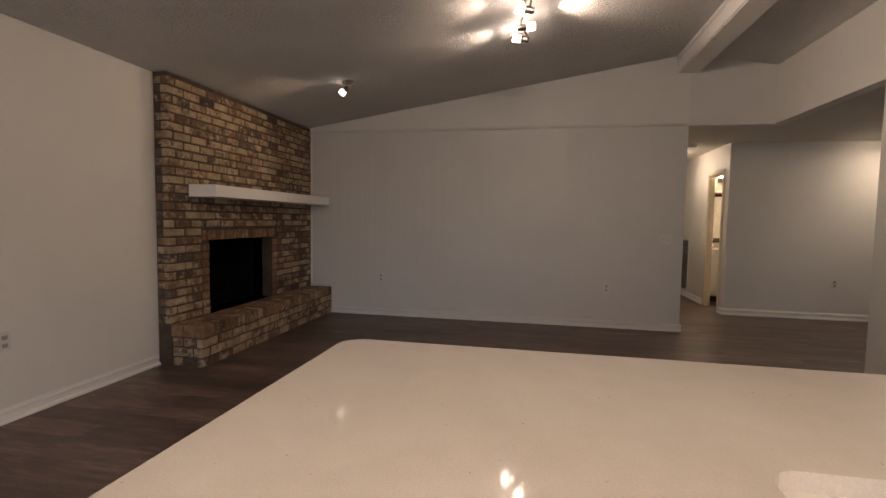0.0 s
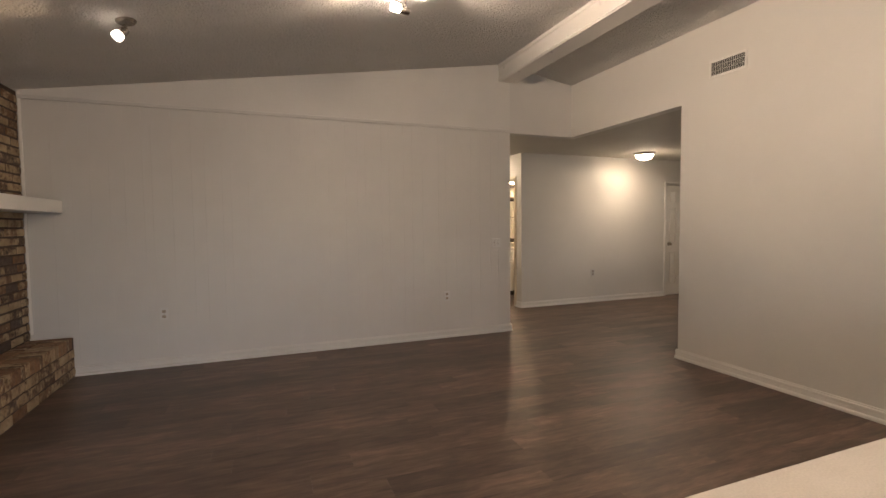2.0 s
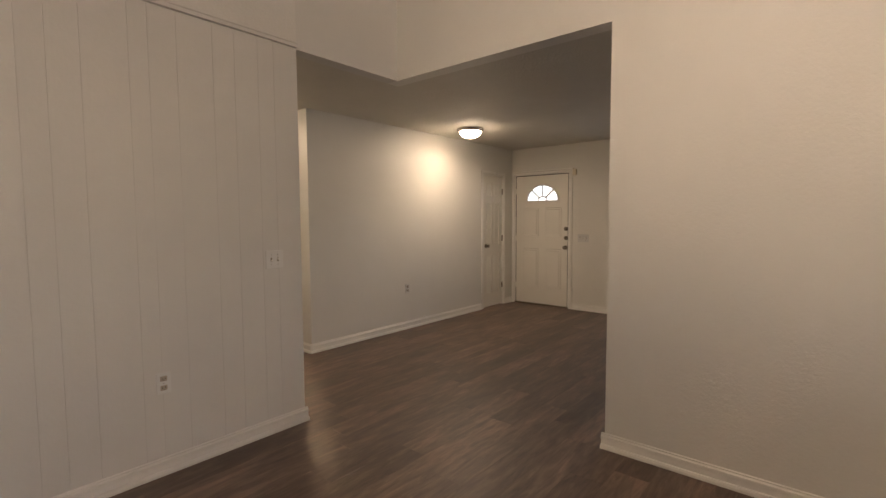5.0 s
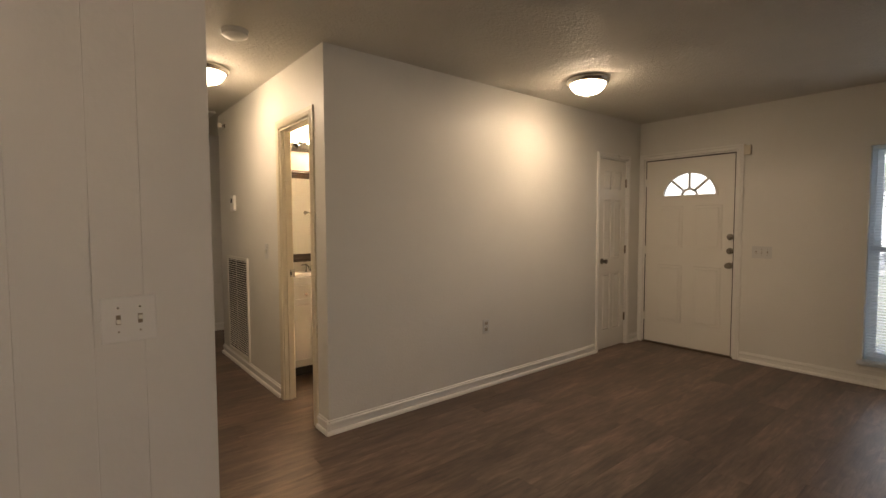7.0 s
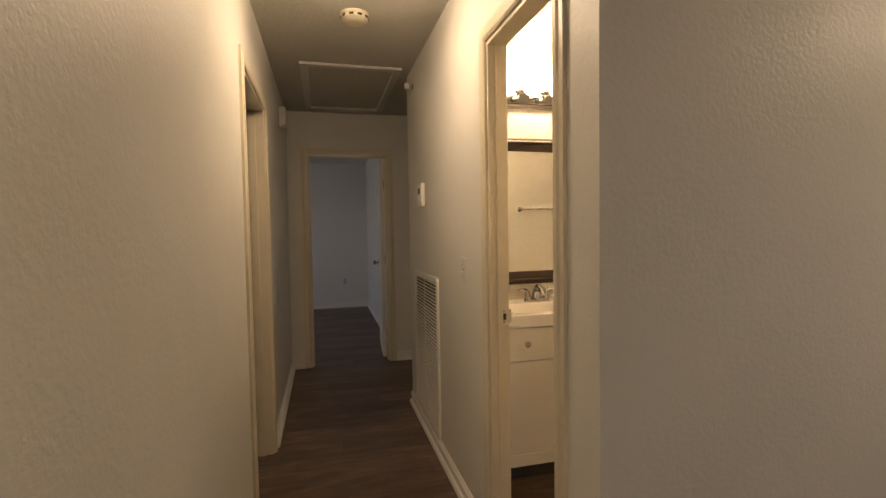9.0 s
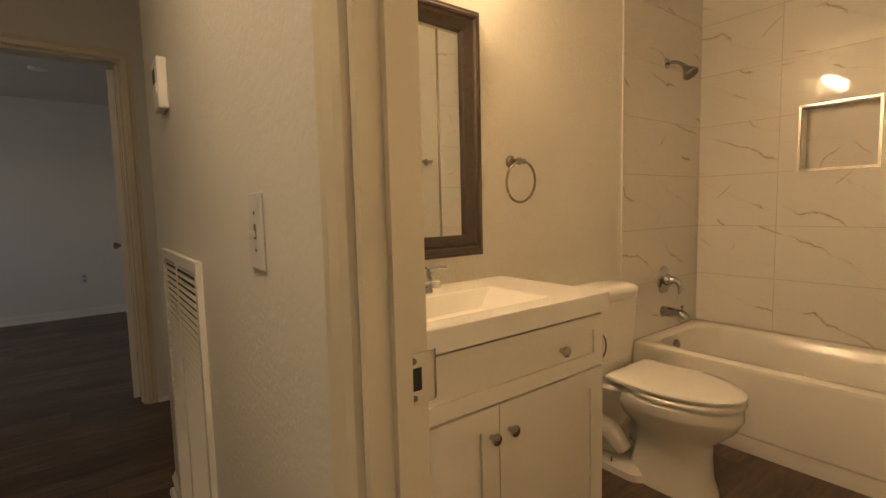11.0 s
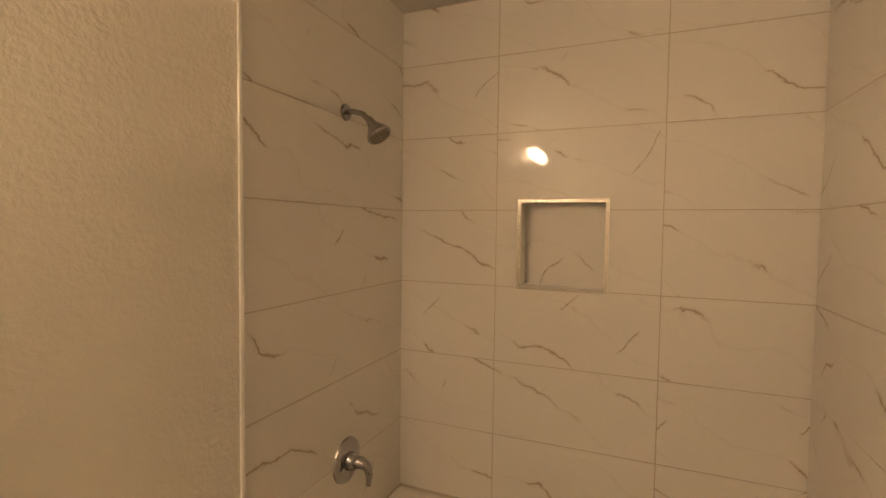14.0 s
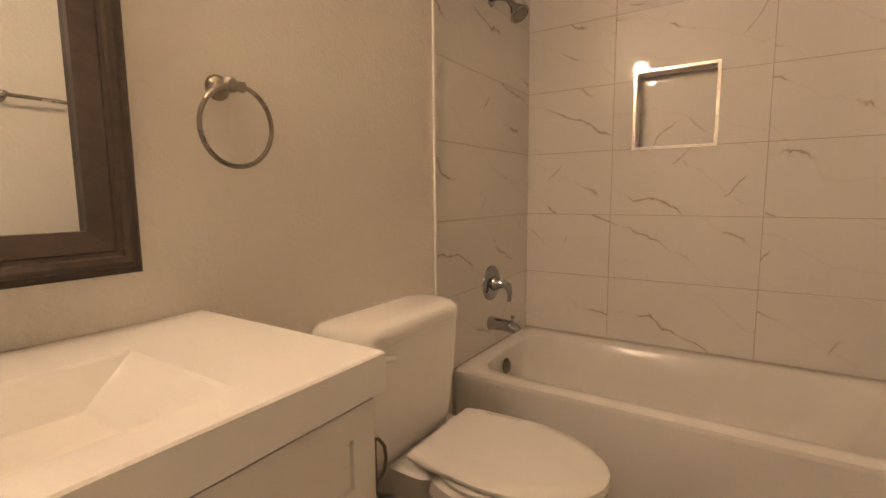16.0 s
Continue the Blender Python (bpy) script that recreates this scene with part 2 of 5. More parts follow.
def quartz():
    m, t, b = nodes_of("quartz_top")
    v = coords(t)
    base = ramp(t, noise_tex(t, v, 7, 5, 0.6), ((0.3, (0.665, 0.625, 0.55)), (0.7, (0.72, 0.68, 0.61))))
    fine = ramp(t, noise_tex(t, v, 260, 2), ((0.3, grey(0.93)), (0.7, grey(1.05))))
    base = mix(t, 1.0, base, fine, "MULTIPLY")
    speck = noise_tex(t, v, 62, 2, 0.5)
    col = mix(t, ramp(t, speck, ((0.72, grey(0)), (0.76, grey(0.65)))), base, (0.30, 0.24, 0.19))
    t.links.new(col, b.inputs["Base Color"])
    t.links.new(ramp(t, noise_tex(t, v, 40, 4), ((0.3, grey(0.05)), (0.7, grey(0.09)))), b.inputs["Roughness"])
    return m


M_QUARTZ = quartz()


def dark_wood():
    m, t, b = nodes_of("espresso_wood")
    v = coords(t, (1, 1, 1))
    g = noise_tex(t, put(t, "ShaderNodeMapping", {"Vector": v, "Scale": (30, 30, 30)}).outputs[0], 2.0, 5, 0.6)
    t.links.new(ramp(t, g, ((0.3, (0.040, 0.028, 0.021)), (0.7, (0.066, 0.047, 0.036)))), b.inputs["Base Color"])
    b.inputs["Roughness"].default_value = 0.42
    bump(t, b, g, 0.15, 0.001)
    return m


M_FRAME = dark_wood()


def glow(name, color, strength):
    m, t, b = nodes_of(name)
    b.inputs["Base Color"].default_value = rgb((0.8, 0.78, 0.72))
    b.inputs["Emission Color"].default_value = rgb(color)
    b.inputs["Emission Strength"].default_value = strength
    return m


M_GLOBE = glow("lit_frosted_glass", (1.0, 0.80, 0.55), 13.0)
M_VSHADE = glow("lit_vanity_glass", (1.0, 0.74, 0.45), 92.0)
M_SPOTGLASS = glow("lit_spot_glass", (1.0, 0.84, 0.64), 30.0)
M_LENS = glow("lit_spot_lens", (1.0, 0.87, 0.68), 3.5)


def glass(name, tint, rough=0.02):
    m, t, b = nodes_of(name)
    b.inputs["Base Color"].default_value = rgb(tint)
    b.inputs["Roughness"].default_value = rough
    b.inputs["Transmission Weight"].default_value = 1.0
    b.inputs["IOR"].default_value = 1.45
    return m


M_GLASS = glass("window_glass", (0.96, 0.98, 0.98))


def dusty_glass(name, dust):
    """Clear pane with a translucent film mixed in that paints the veiling glare of daylight."""
    m, t, b = nodes_of(name)
    b.inputs["Base Color"].default_value = rgb((0.95, 0.98, 0.99))
    b.inputs["Roughness"].default_value = 0.0
    b.inputs["Transmission Weight"].default_value = 1.0
    film = put(t, "ShaderNodeBsdfTranslucent", {"Color": rgb((0.86, 0.90, 0.93))})
    amount = ramp(t, noise_tex(t, coords(t), 2.0, 4), ((0.3, grey(dust * 0.8)), (0.7, grey(dust * 1.2))))
    ms = put(t, "ShaderNodeMixShader", {0: amount, 1: b.outputs[0], 2: film.outputs[0]})
    t.links.new(ms.outputs[0], t.nodes["Material Output"].inputs[0])
    return m


# film stands for the glare that washes out the view
M_VEILED = dusty_glass("dusty_window_glass", 0.12)
M_SLAT = paint("blind_slat", (0.84, 0.86, 0.87), 0.4, (), 0.02)
_t = M_SLAT.node_tree
_thru = put(_t, "ShaderNodeBsdfTranslucent", {"Color": rgb((0.86, 0.90, 0.93))})
_both = put(_t, "ShaderNodeMixShader", {0: 0.80, 1: _t.nodes["Principled BSDF"].outputs[0], 2: _thru.outputs[0]})
_t.links.new(_both.outputs[0], _t.nodes["Material Output"].inputs[0])
_t = M_ALU.node_tree
_thru = put(_t, "ShaderNodeBsdfTranslucent", {"Color": rgb((0.80, 0.86, 0.90))})
_both = put(_t, "ShaderNodeMixShader", {0: 0.5, 1: _t.nodes["Principled BSDF"].outputs[0], 2: _thru.outputs[0]})
_t.links.new(_both.outputs[0], _t.nodes["Material Output"].inputs[0])
M_SKYSHEET = glow("bright_hazy_distance", (0.90, 0.96, 1.0), 0.42)
M_MIRROR = paint("mirror_silver", (0.84, 0.88, 0.88), 0.015, (), 0.005, 1.0)
M_GRASS = paint("lawn_grass", (0.20, 0.21, 0.12), 0.9, ((40, 1.0, 0.05), (6, 0.5, 0.05)), 0.4, patch=2.5)
M_ASPHALT = paint("asphalt", (0.20, 0.20, 0.20), 0.9, ((120, 0.6, 0.01),), 0.2)
M_CONCRETE = paint("concrete", (0.42, 0.40, 0.37), 0.85, ((60, 0.4, 0.005),), 0.12)
M_BARK = paint("bark", (0.27, 0.25, 0.235), 0.95, ((9, 1.0, 0.05), (30, 0.8, 0.02)), 0.35, patch=5)
M_LEAF = paint("foliage", (0.11, 0.16, 0.09), 0.6, (), 0.45, patch=4)
M_CARPAINT = paint("white_car_paint", (0.78, 0.79, 0.80), 0.2, (), 0.01)
M_CARGLASS = paint("dark_car_glass", (0.05, 0.06, 0.07), 0.08, (), 0.05)
M_RUBBER = paint("tyre_rubber", (0.025, 0.025, 0.025), 0.85, (), 0.1)
M_ROOF = paint("roof_shingle", (0.14, 0.13, 0.125), 0.9, ((18, 0.7, 0.02),), 0.2)
M_FLOOR = wood_floor()

# ---- mesh helpers ----


def link(name, bm, material, parent=None, label="", smooth=False):
    me = bpy.data.meshes.new(name)
    bmesh.ops.recalc_face_normals(bm, faces=bm.faces)
    bm.to_mesh(me)
    bm.free()
    me.materials.append(material)
    if smooth:
        for p in me.polygons:
            p.use_smooth = True
        me.set_sharp_from_angle(angle=radians(40))
    ob = new(name, me)
    if parent:
        ob.parent = parent
    if label:
        ob["label"] = label
    return ob


def part(name, bm, material, parent, label="", smooth=False):
    return link(name, bm, material, parent, label, smooth)


def thing(name, m, label, category, group="", kind=""):
    ob = new(name)
    ob.empty_display_size = 0.1
    ob.matrix_world = m
    return tagged(ob, label, category, group, kind)


def structure(ob, label, category):
    return tagged(ob, label, category, kind="structure")


def add_box(bm, x0, x1, y0, y1, z0, z1, bevel=0.0, seg=2):
    vs = [bm.verts.new((x, y, z)) for x in (x0, x1) for y in (y0, y1) for z in (z0, z1)]
    fs = [bm.faces.new([vs[i] for i in f]) for f in ((0, 1, 3, 2), (4, 6, 7, 5), (0, 4, 5, 1), (2, 3, 7, 6), (0, 2, 6, 4), (1, 5, 7, 3))]
    if bevel:
        es = list({e for f in fs for e in f.edges})
        bmesh.ops.bevel(bm, geom=es, offset=bevel, segments=seg, profile=0.5, affect="EDGES")
    return bm


def box(*a, **k):
    return add_box(bmesh.new(), *a, **k)


def lathe(profile, n=20, bm=None, m=None):
    """Turned body: profile of (radius, height) about z."""
    bm = bm or bmesh.new()
    m = m or Matrix()
    rings = []
    for r, h in profile:
        rings.append([bm.verts.new(m @ Vector((max(r, 1e-4) * math.cos(2 * math.pi * i / n), max(r, 1e-4) * math.sin(2 * math.pi * i / n), h))) for i in range(n)])
    for a, b in zip(rings, rings[1:]):
        for i in range(n):
            bm.faces.new((a[i], a[(i + 1) % n], b[(i + 1) % n], b[i]))
    bm.faces.new(rings[0][::-1])
    bm.faces.new(rings[-1])
    return bm


def loft(rings, bm=None, cap0=True, cap1=True):
    bm = bm or bmesh.new()
    vr = [[bm.verts.new(p) for p in r] for r in rings]
    n = len(vr[0])
    for a, b in zip(vr, vr[1:]):
        for i in range(n):
            bm.faces.new((a[i], a[(i + 1) % n], b[(i + 1) % n], b[i]))
    if cap0:
        bm.faces.new(vr[0][::-1])
    if cap1:
        bm.faces.new(vr[-1])
    return bm


def round_rect(cx, cy, hx, hy, r, z, n=6):
    out = []
    r = min(r, hx - 1e-4, hy - 1e-4)
    for k, (sx, sy) in enumerate(((1, 1), (-1, 1), (-1, -1), (1, -1))):
        for i in range(n):
            a = math.pi / 2 * (k + i / (n - 1))
            out.append((cx + sx * (hx - r) + r * math.cos(a), cy + sy * (hy - r) + r * math.sin(a), z))
    return out


def oval(cx, cy, rx, ry, z, n=32, front=1.0, square=2.0):
    """Egg-shaped ring: the -y half is drawn out by front."""
    out = []
    for i in range(n):
        a = 2 * math.pi * i / n
        c, s = math.cos(a), math.sin(a)
        x = math.copysign(abs(c) ** (2 / square), c) * rx
        y = math.copysign(abs(s) ** (2 / square), s) * ry * (front if s < 0 else 1)
        out.append((cx + x, cy + y, z))
    return out


def tube(points, radius, n=10, bm=None, taper=None):
    """A round bar along the points."""
    bm = bm or bmesh.new()
    pts = [Vector(p) for p in points]
    rings, side = [], None
    for i, p in enumerate(pts):
        d = (pts[min(i + 1, len(pts) - 1)] - pts[max(i - 1, 0)]).normalized()
        if side is None:
            side = d.orthogonal().normalized()
        side = (side - d * side.dot(d)).normalized()
        up = d.cross(side)
        r = radius if taper is None else taper[i]
        rings.append([p + r * (math.cos(2 * math.pi * k / n) * side + math.sin(2 * math.pi * k / n) * up) for k in range(n)])
    return loft(rings, bm)


def slab(bm, axis, t0, t1, u0, u1, z0, z1, holes=()):
    """A wall across axis, from t0 to t1 thick, with openings (u0, u1, z0, z1) through it."""
    us = sorted({u0, u1, *[min(max(h[i], u0), u1) for h in holes for i in (0, 1)]})
    for a, b in zip(us, us[1:]):
        mid = (a + b) / 2
        cuts = sorted((h[2], h[3]) for h in holes if h[0] < mid < h[1])
        z = z0
        for c0, c1 in cuts + [(z1, z1)]:
            if c0 - z > 1e-4:
                if axis == "x":
                    add_box(bm, t0, t1, a, b, z, c0)
                else:
                    add_box(bm, a, b, t0, t1, z, c0)
            z = max(z, c1)
    return bm


def wall(name, axis, t0, t1, u0, u1, z0, z1, holes=(), material=None, label="painted textured drywall wall, off white"):
    ob = link(name, slab(bmesh.new(), axis, t0, t1, u0, u1, z0, z1, holes), material or M_WALL)
    return structure(ob, label, "wall")


def plate_with_hole(outer, inner, y0, y1, bm=None):
    bm = bm or bmesh.new()
    loops = []
    for y in (y0, y1):
        vs = [[bm.verts.new((x, y, z)) for x, z in l] for l in (outer, inner)]
        es = [bm.edges.new((r[i], r[(i + 1) % len(r)])) for r in vs for i in range(len(r))]
        bmesh.ops.triangle_fill(bm, edges=es, use_beauty=True)
        loops.append(vs)
    for a, b in zip(loops[0], loops[1]):
        for i in range(len(a)):
            bm.faces.new((a[i], a[(i + 1) % len(a)], b[(i + 1) % len(a)], b[i]))
    return bm


FACE = {"-y": 0, "-x": -90, "+x": 90, "+y": 180}


def on_wall(face, x, y, z):
    """Frame of something mounted on a wall that faces that way: x to the right, -y out of the wall, z up."""
    return pose(x, y, z, 0, 0, FACE[face])


# ---- plan ----
YF, XR, YH, XC, XE, XL, XB = 5.460, 2.478, 6.798, 2.518, 6.367, -3.42, -3.28
XO, YO, HC = 1.558, 3.740, 2.475
YV, YW, XT, YR = 8.53, 8.475, 5.43, 7.022
YB = 10.49
BD0, BD1, TW = 7.012, 7.563, 0.072


def slope(x):
    """Underside of the vaulted ceiling."""
    return 2.552 + 0.157 * (x - XB) if x < 1.528 else 3.288 - 0.158 * (x - 1.528)


# ---- shell ----
wall("wall_west", "x", XL - 0.12, XL, -2.75, YF + 0.12, 0, 3.5, ((2.88 + 0.50, 2.88 + 1.60, 0.365, 1.185),))
wall("wall_north", "y", YF + 0.006, YF + 0.12, XL, XR, 0, 3.5, ((XO, XR, -1, HC),), M_PANEL, "off-white painted wood panelling wall with vertical grooves")
wall("wall_east", "x", XR, XR + 0.12, -2.75, YF + 0.12, 0, 3.5, ((YO, YF + 0.2, -1, HC),))
wall("wall_south", "y", -2.75, -2.63, XL, XR, 0, 3.5, ((-3.0, 0.4, 0.03, 2.1),))
wall("wall_hall_west", "x", XO - 0.12, XO, YF + 0.12, YB, 0, 2.6, ((7.97, 8.73, -1, 2.045),))
wall("wall_hall_east", "x", XC, XC + TW, YH, 9.32, 0, 2.6, ((BD0, BD1, -1, 2.06),))
wall("wall_foyer_north", "y", YH, YH + 0.12, XC + TW, XE + 0.12, 0, 2.6, ((5.555, 6.105, -1, 2.045),))
wall("wall_foyer_east", "x", XE, XE + 0.12, 1.6, YH, 0, 2.6, ((5.80, 6.735, -1, 2.065), (3.96, 4.83, 0.20, 1.98)))
wall("wall_foyer_south", "y", 1.6, 1.72, XR + 0.12, XE, 0, 2.6)
wall("wall_bath_south", "y", YH + 0.12, YR, XC + TW, XT + 0.12, 0, 2.6, material=M_BATHWALL)
wall("wall_bath_vanity", "y", YW, YV - 0.001, XC + TW, 4.466, 0, 2.6, material=M_BATHWALL, label="glossy textured drywall wall behind the vanity")
wall("wall_bath_north", "y", YV, YV + 0.12, XC + TW, XT + 0.12, 0, 2.6, material=M_BATHWALL, label="glossy textured drywall wall, warm white")
wall("wall_bath_east", "x", XT, XT + 0.12, YR, YV, 0, 2.6, ((7.67, 8.0, 1.324, 1.666),), M_GROUT)
wall("wall_closet_back", "y", 7.55, 7.65, XT + 0.12, XE + 0.12, 0, 2.6)
# unseen closet side, added to stop sun leaking under the door
wall("wall_closet_east", "x", XE, XE + 0.12, YH + 0.12, 7.55, 0, 2.6)
wall("wall_alcove", "x", 3.5, 3.6, YV + 0.12, YB, 0, 2.6)
wall("wall_hall_end", "y", YB, YB + 0.12, -1.1, 3.6, 0, 2.6, ((1.745, 2.510, -1, 2.065),))
wall("wall_bedroom_east", "x", 2.62, 2.74, YB + 0.12, 14.0, 0, 2.6)
wall("wall_bedroom_north", "y", 14.0, 14.12, -1.1, 2.74, 0, 2.6)
wall("wall_bedroom_west", "x", -1.1, -1.0, YF + 0.12, 14.0, 0, 2.6, ((11.8, 13.0, 0.8, 2.0),))

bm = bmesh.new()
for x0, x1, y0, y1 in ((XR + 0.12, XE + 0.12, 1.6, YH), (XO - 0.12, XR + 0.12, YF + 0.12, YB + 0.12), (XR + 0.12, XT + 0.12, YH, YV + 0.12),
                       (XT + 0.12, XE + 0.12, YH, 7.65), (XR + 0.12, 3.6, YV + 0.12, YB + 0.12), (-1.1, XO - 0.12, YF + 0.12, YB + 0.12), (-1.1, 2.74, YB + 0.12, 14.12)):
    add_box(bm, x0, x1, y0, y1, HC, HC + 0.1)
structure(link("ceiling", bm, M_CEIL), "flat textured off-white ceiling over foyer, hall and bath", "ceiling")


def sloped(name, x0, x1, label):
    bm = bmesh.new()
    lo = [bm.verts.new((x, y, slope(x + e))) for x, e in ((x0, 1e-3), (x1, -1e-3)) for y in (-2.75, YF)]
    hi = [bm.verts.new(v.co + Vector((0, 0, 0.1))) for v in lo]
    for q in ((0, 1, 3, 2), (4, 6, 7, 5)):
        bm.faces.new([(lo + hi)[i] for i in q])
    for a, b in ((0, 1), (1, 3), (3, 2), (2, 0)):
        bm.faces.new((lo[a], lo[b], hi[b], hi[a]))
    return structure(link(name, bm, M_POPCORN), label, "ceiling")


sloped("ceiling_vault_west", XL, 1.528, "sloped popcorn-textured ceiling over the living room")
sloped("ceiling_vault_east", 1.528, XR, "popcorn-textured ceiling beside the ridge beam")
# unseen slab, added so no sky leaks in at the ceiling gaps
structure(link("roof", box(-3.9, 7.0, -3.2, 14.6, 3.55, 3.7), M_ROOF), "unseen dark slab over the rooms that keeps out the sky", "roof")
beam = thing("ridge_beam", pose(1.528, 1.4, 3.086), "white boxed ridge beam under the vaulted ceiling", "beam", kind="structure")
part("beam_body", box(-0.12, 0.12, -4.05, YF - 1.4 - 0.002, 0.010, 0.26, bevel=0.004), M_TRIM, beam)
part("beam_soffit", box(-0.112, 0.112, -4.05, YF - 1.4 - 0.002, 0.0, 0.010), M_TRIM, beam)
for a, z0, z1 in ((-0.131, 0.165, 0.205), (-0.125, 0.150, 0.165), (-0.127, 0.0105, 0.034)):
    part("beam_moulding", box(a, -0.12, -4.05, YF - 1.4 - 0.002, z0, z1, bevel=0.003), M_TRIM, beam)

structure(link("floor", box(-3.53, 6.5, -2.75, 14.12, -0.12, -0.0085), M_DARK), "dark wood-look vinyl plank floor", "floor")
FLOOR = bpy.data.objects["floor"]


# ---- trim ----
BASE_PROFILE = ((0, 0), (-0.026, 0), (-0.026, 0.014), (-0.020, 0.024), (-0.009, 0.025), (-0.009, 0.056), (-0.014, 0.060), (-0.014, 0.074), (-0.006, 0.080), (-0.006, 0.088), (0, 0.092))


def baseboard(face, x, y, length, material=None):
    """Moulded board along a wall, from its left end as one faces it."""
    rings = [[(u, py, pz) for py, pz in BASE_PROFILE] for u in (0, length)]
    ob = link("baseboard", loft(rings), material or M_TRIM)
    ob.matrix_world = on_wall(face, x, y, 0)
    return structure(ob, "white painted moulded baseboard", "baseboard")


baseboard("+x", XL, -2.6, 2.6 + 2.88)
baseboard("-y", -2.965, YF, XO + 2.965 + 0.02, M_PANEL_PALE)
baseboard("-x", XR, YO + 0.02, YO + 2.63)
baseboard("+y", XR + 0.12 + 0.0, YO, 0.12)
baseboard("-y", XC - 0.02, YH, 5.50 - XC + 0.02)
baseboard("-y", 6.165, YH, XE - 6.165)
baseboard("-x", XE, 5.735, 5.735 - 1.72)
baseboard("+x", XR + 0.12, 1.72, YO - 1.72)
baseboard("-x", XC, YR - 0.07, YR - 0.07 - YH + 0.02)
baseboard("-x", XC, 9.32, 9.32 - BD1 - 0.07)
baseboard("+x", XO, YF, 7.90 - YF)
baseboard("+x", XO, 8.80, YB - 8.80)
baseboard("-y", XO, YB, 1.682 - XO)
baseboard("-y", 2.573, YB, 0.927)
baseboard("-y", -1.0, 14.0, 3.62)
baseboard("-x", 2.62, 14.0, 3.2)
baseboard("-y", 3.61, YW, 0.885)


def casing(face, x, y, width, height, label="cream painted door casing", material=None, w=0.062):
    """Moulded boards round an opening whose left foot is at x, y."""
    root = thing("trim", on_wall(face, x, y, 0), label, "door trim", kind="structure")
    mat = material or M_CASING
    prof = ((0.004, 0), (0.004, -0.010), (0.012, -0.016), (w * 0.55, -0.018), (w * 0.7, -0.013), (w, -0.012), (w, 0))

    def board(path_of):
        return loft([[path_of(i, a, d) for a, d in prof] for i in (0, 1)])

    part("casing_leg", board(lambda i, a, d: (-a, d, (height + a) * i)), mat, root)
    part("casing_leg", board(lambda i, a, d: (width + a, d, (height + a) * i)), mat, root)
    part("casing_head", board(lambda i, a, d: (-a if i == 0 else width + a, d, height + a)), mat, root)
    return root


def jamb(face, x, y, width, height, depth=0.12, material=None, stop=True):
    root = thing("jamb", on_wall(face, x, y, 0), "painted wooden door jamb lining the opening", "door jamb", kind="structure")
    mat = material or M_CASING
    t = 0.012
    part("jamb_side", box(0.0, t, -0.002, depth + 0.002, 0.001, height - t), mat, root)
    part("jamb_side", box(width - t, width, -0.002, depth + 0.002, 0.001, height - t), mat, root)
    part("jamb_head", box(0, width, -0.002, depth + 0.002, height - t, height), mat, root)
    if stop:
        for a, b in ((t, t + 0.010), (width - t - 0.010, width - t)):
            part("door_stop", box(a, b, depth * 0.375, depth * 0.66, 0.001, height - t), mat, root)
    return root


# batten across the panelling, and the grooves between its boards
bat = thing("trim", on_wall("-y", XL, YF, 2.478), "thin painted batten across the panelling", "wall trim", kind="structure")
part("batten", box(XB - XL, XO - XL, -0.022, 0, 0, 0.034, bevel=0.002), M_PANEL, bat)
part("batten_edge", box(XB - XL, XO - XL, -0.026, 0, 0.022, 0.030, bevel=0.002), M_PANEL, bat)
rnd = random.Random(5)
panels = thing("wall_panels", on_wall("-y", 0, YF + 0.006, 0), "off-white painted wood boards with narrow vertical joints", "wall panelling", kind="structure")
cuts = sorted([XB + 0.2 + 0.1355 * i + rnd.uniform(-0.035, 0.035) for i in range(32)][:31] + [1.143, 1.288, 1.393])
cuts = [XL + 0.001] + [c for c in cuts if c < 1.12 or c in (1.143, 1.288, 1.393)] + [XO]
for a, b in zip(cuts, cuts[1:]):
    part("board", box(a + 0.0002, b - (0.0002 if b < XO else 0.0), -0.006, 0.0, 0.0, 2.50, bevel=0.0006, seg=1), M_PANEL, panels)
# upper wall takes the paler paint in place of the light on it
part("upper_wall", box(XL + 0.001, XO, -0.006, 0.0, 2.502, 3.45), M_PANEL_PALE, panels, "painted wall above the panelling, its colour lightened for the track light")
grooves = thing("trim", on_wall("-y", 0, YF, 0), "narrow painted corner bead beside the brick", "wall trim", kind="structure")
part("corner_bead", box(XB + 0.002, XB + 0.022, -0.012, 0, 0.41, 2.55, bevel=0.003), M_TRIM, grooves)

# ---- fireplace ----
fire = thing("fireplace", pose(XB, 2.88, 0), "whitewashed brown brick fireplace with raised hearth, cold and empty", "fireplace")
W = YF - 2.88 - 0.003
FB0, FB1, FBT, HE = 0.50, 1.60, 1.085, 0.365
bm = plate_with_hole([(0.008, 0), (W, 0), (W, 2.535), (0.008, 2.535)], [(FB0, HE), (FB1, HE), (FB1, FBT), (FB0, FBT)], 0.008, XB - XL - 0.002)
bmesh.ops.transform(bm, matrix=pose(0, 0, 0, 0, 0, 90), verts=bm.verts)
part("mortar_bed", bm, M_MORTAR, fire)
y0, y1 = FB0, FB1
part("firebox_back", box(-0.66, -0.60, y0 - 0.05, y1 + 0.05, HE - 0.05, FBT + 0.15), M_SOOT, fire, "soot-black firebox lining")
for a in (y0 - 0.05, y1):
    part("firebox_side", box(-0.60, -0.135, a, a + 0.05, HE - 0.05, FBT + 0.15), M_SOOT, fire)
part("firebox_head", box(-0.60, -0.135, y0, y1, FBT + 0.005, FBT + 0.15), M_SOOT, fire)
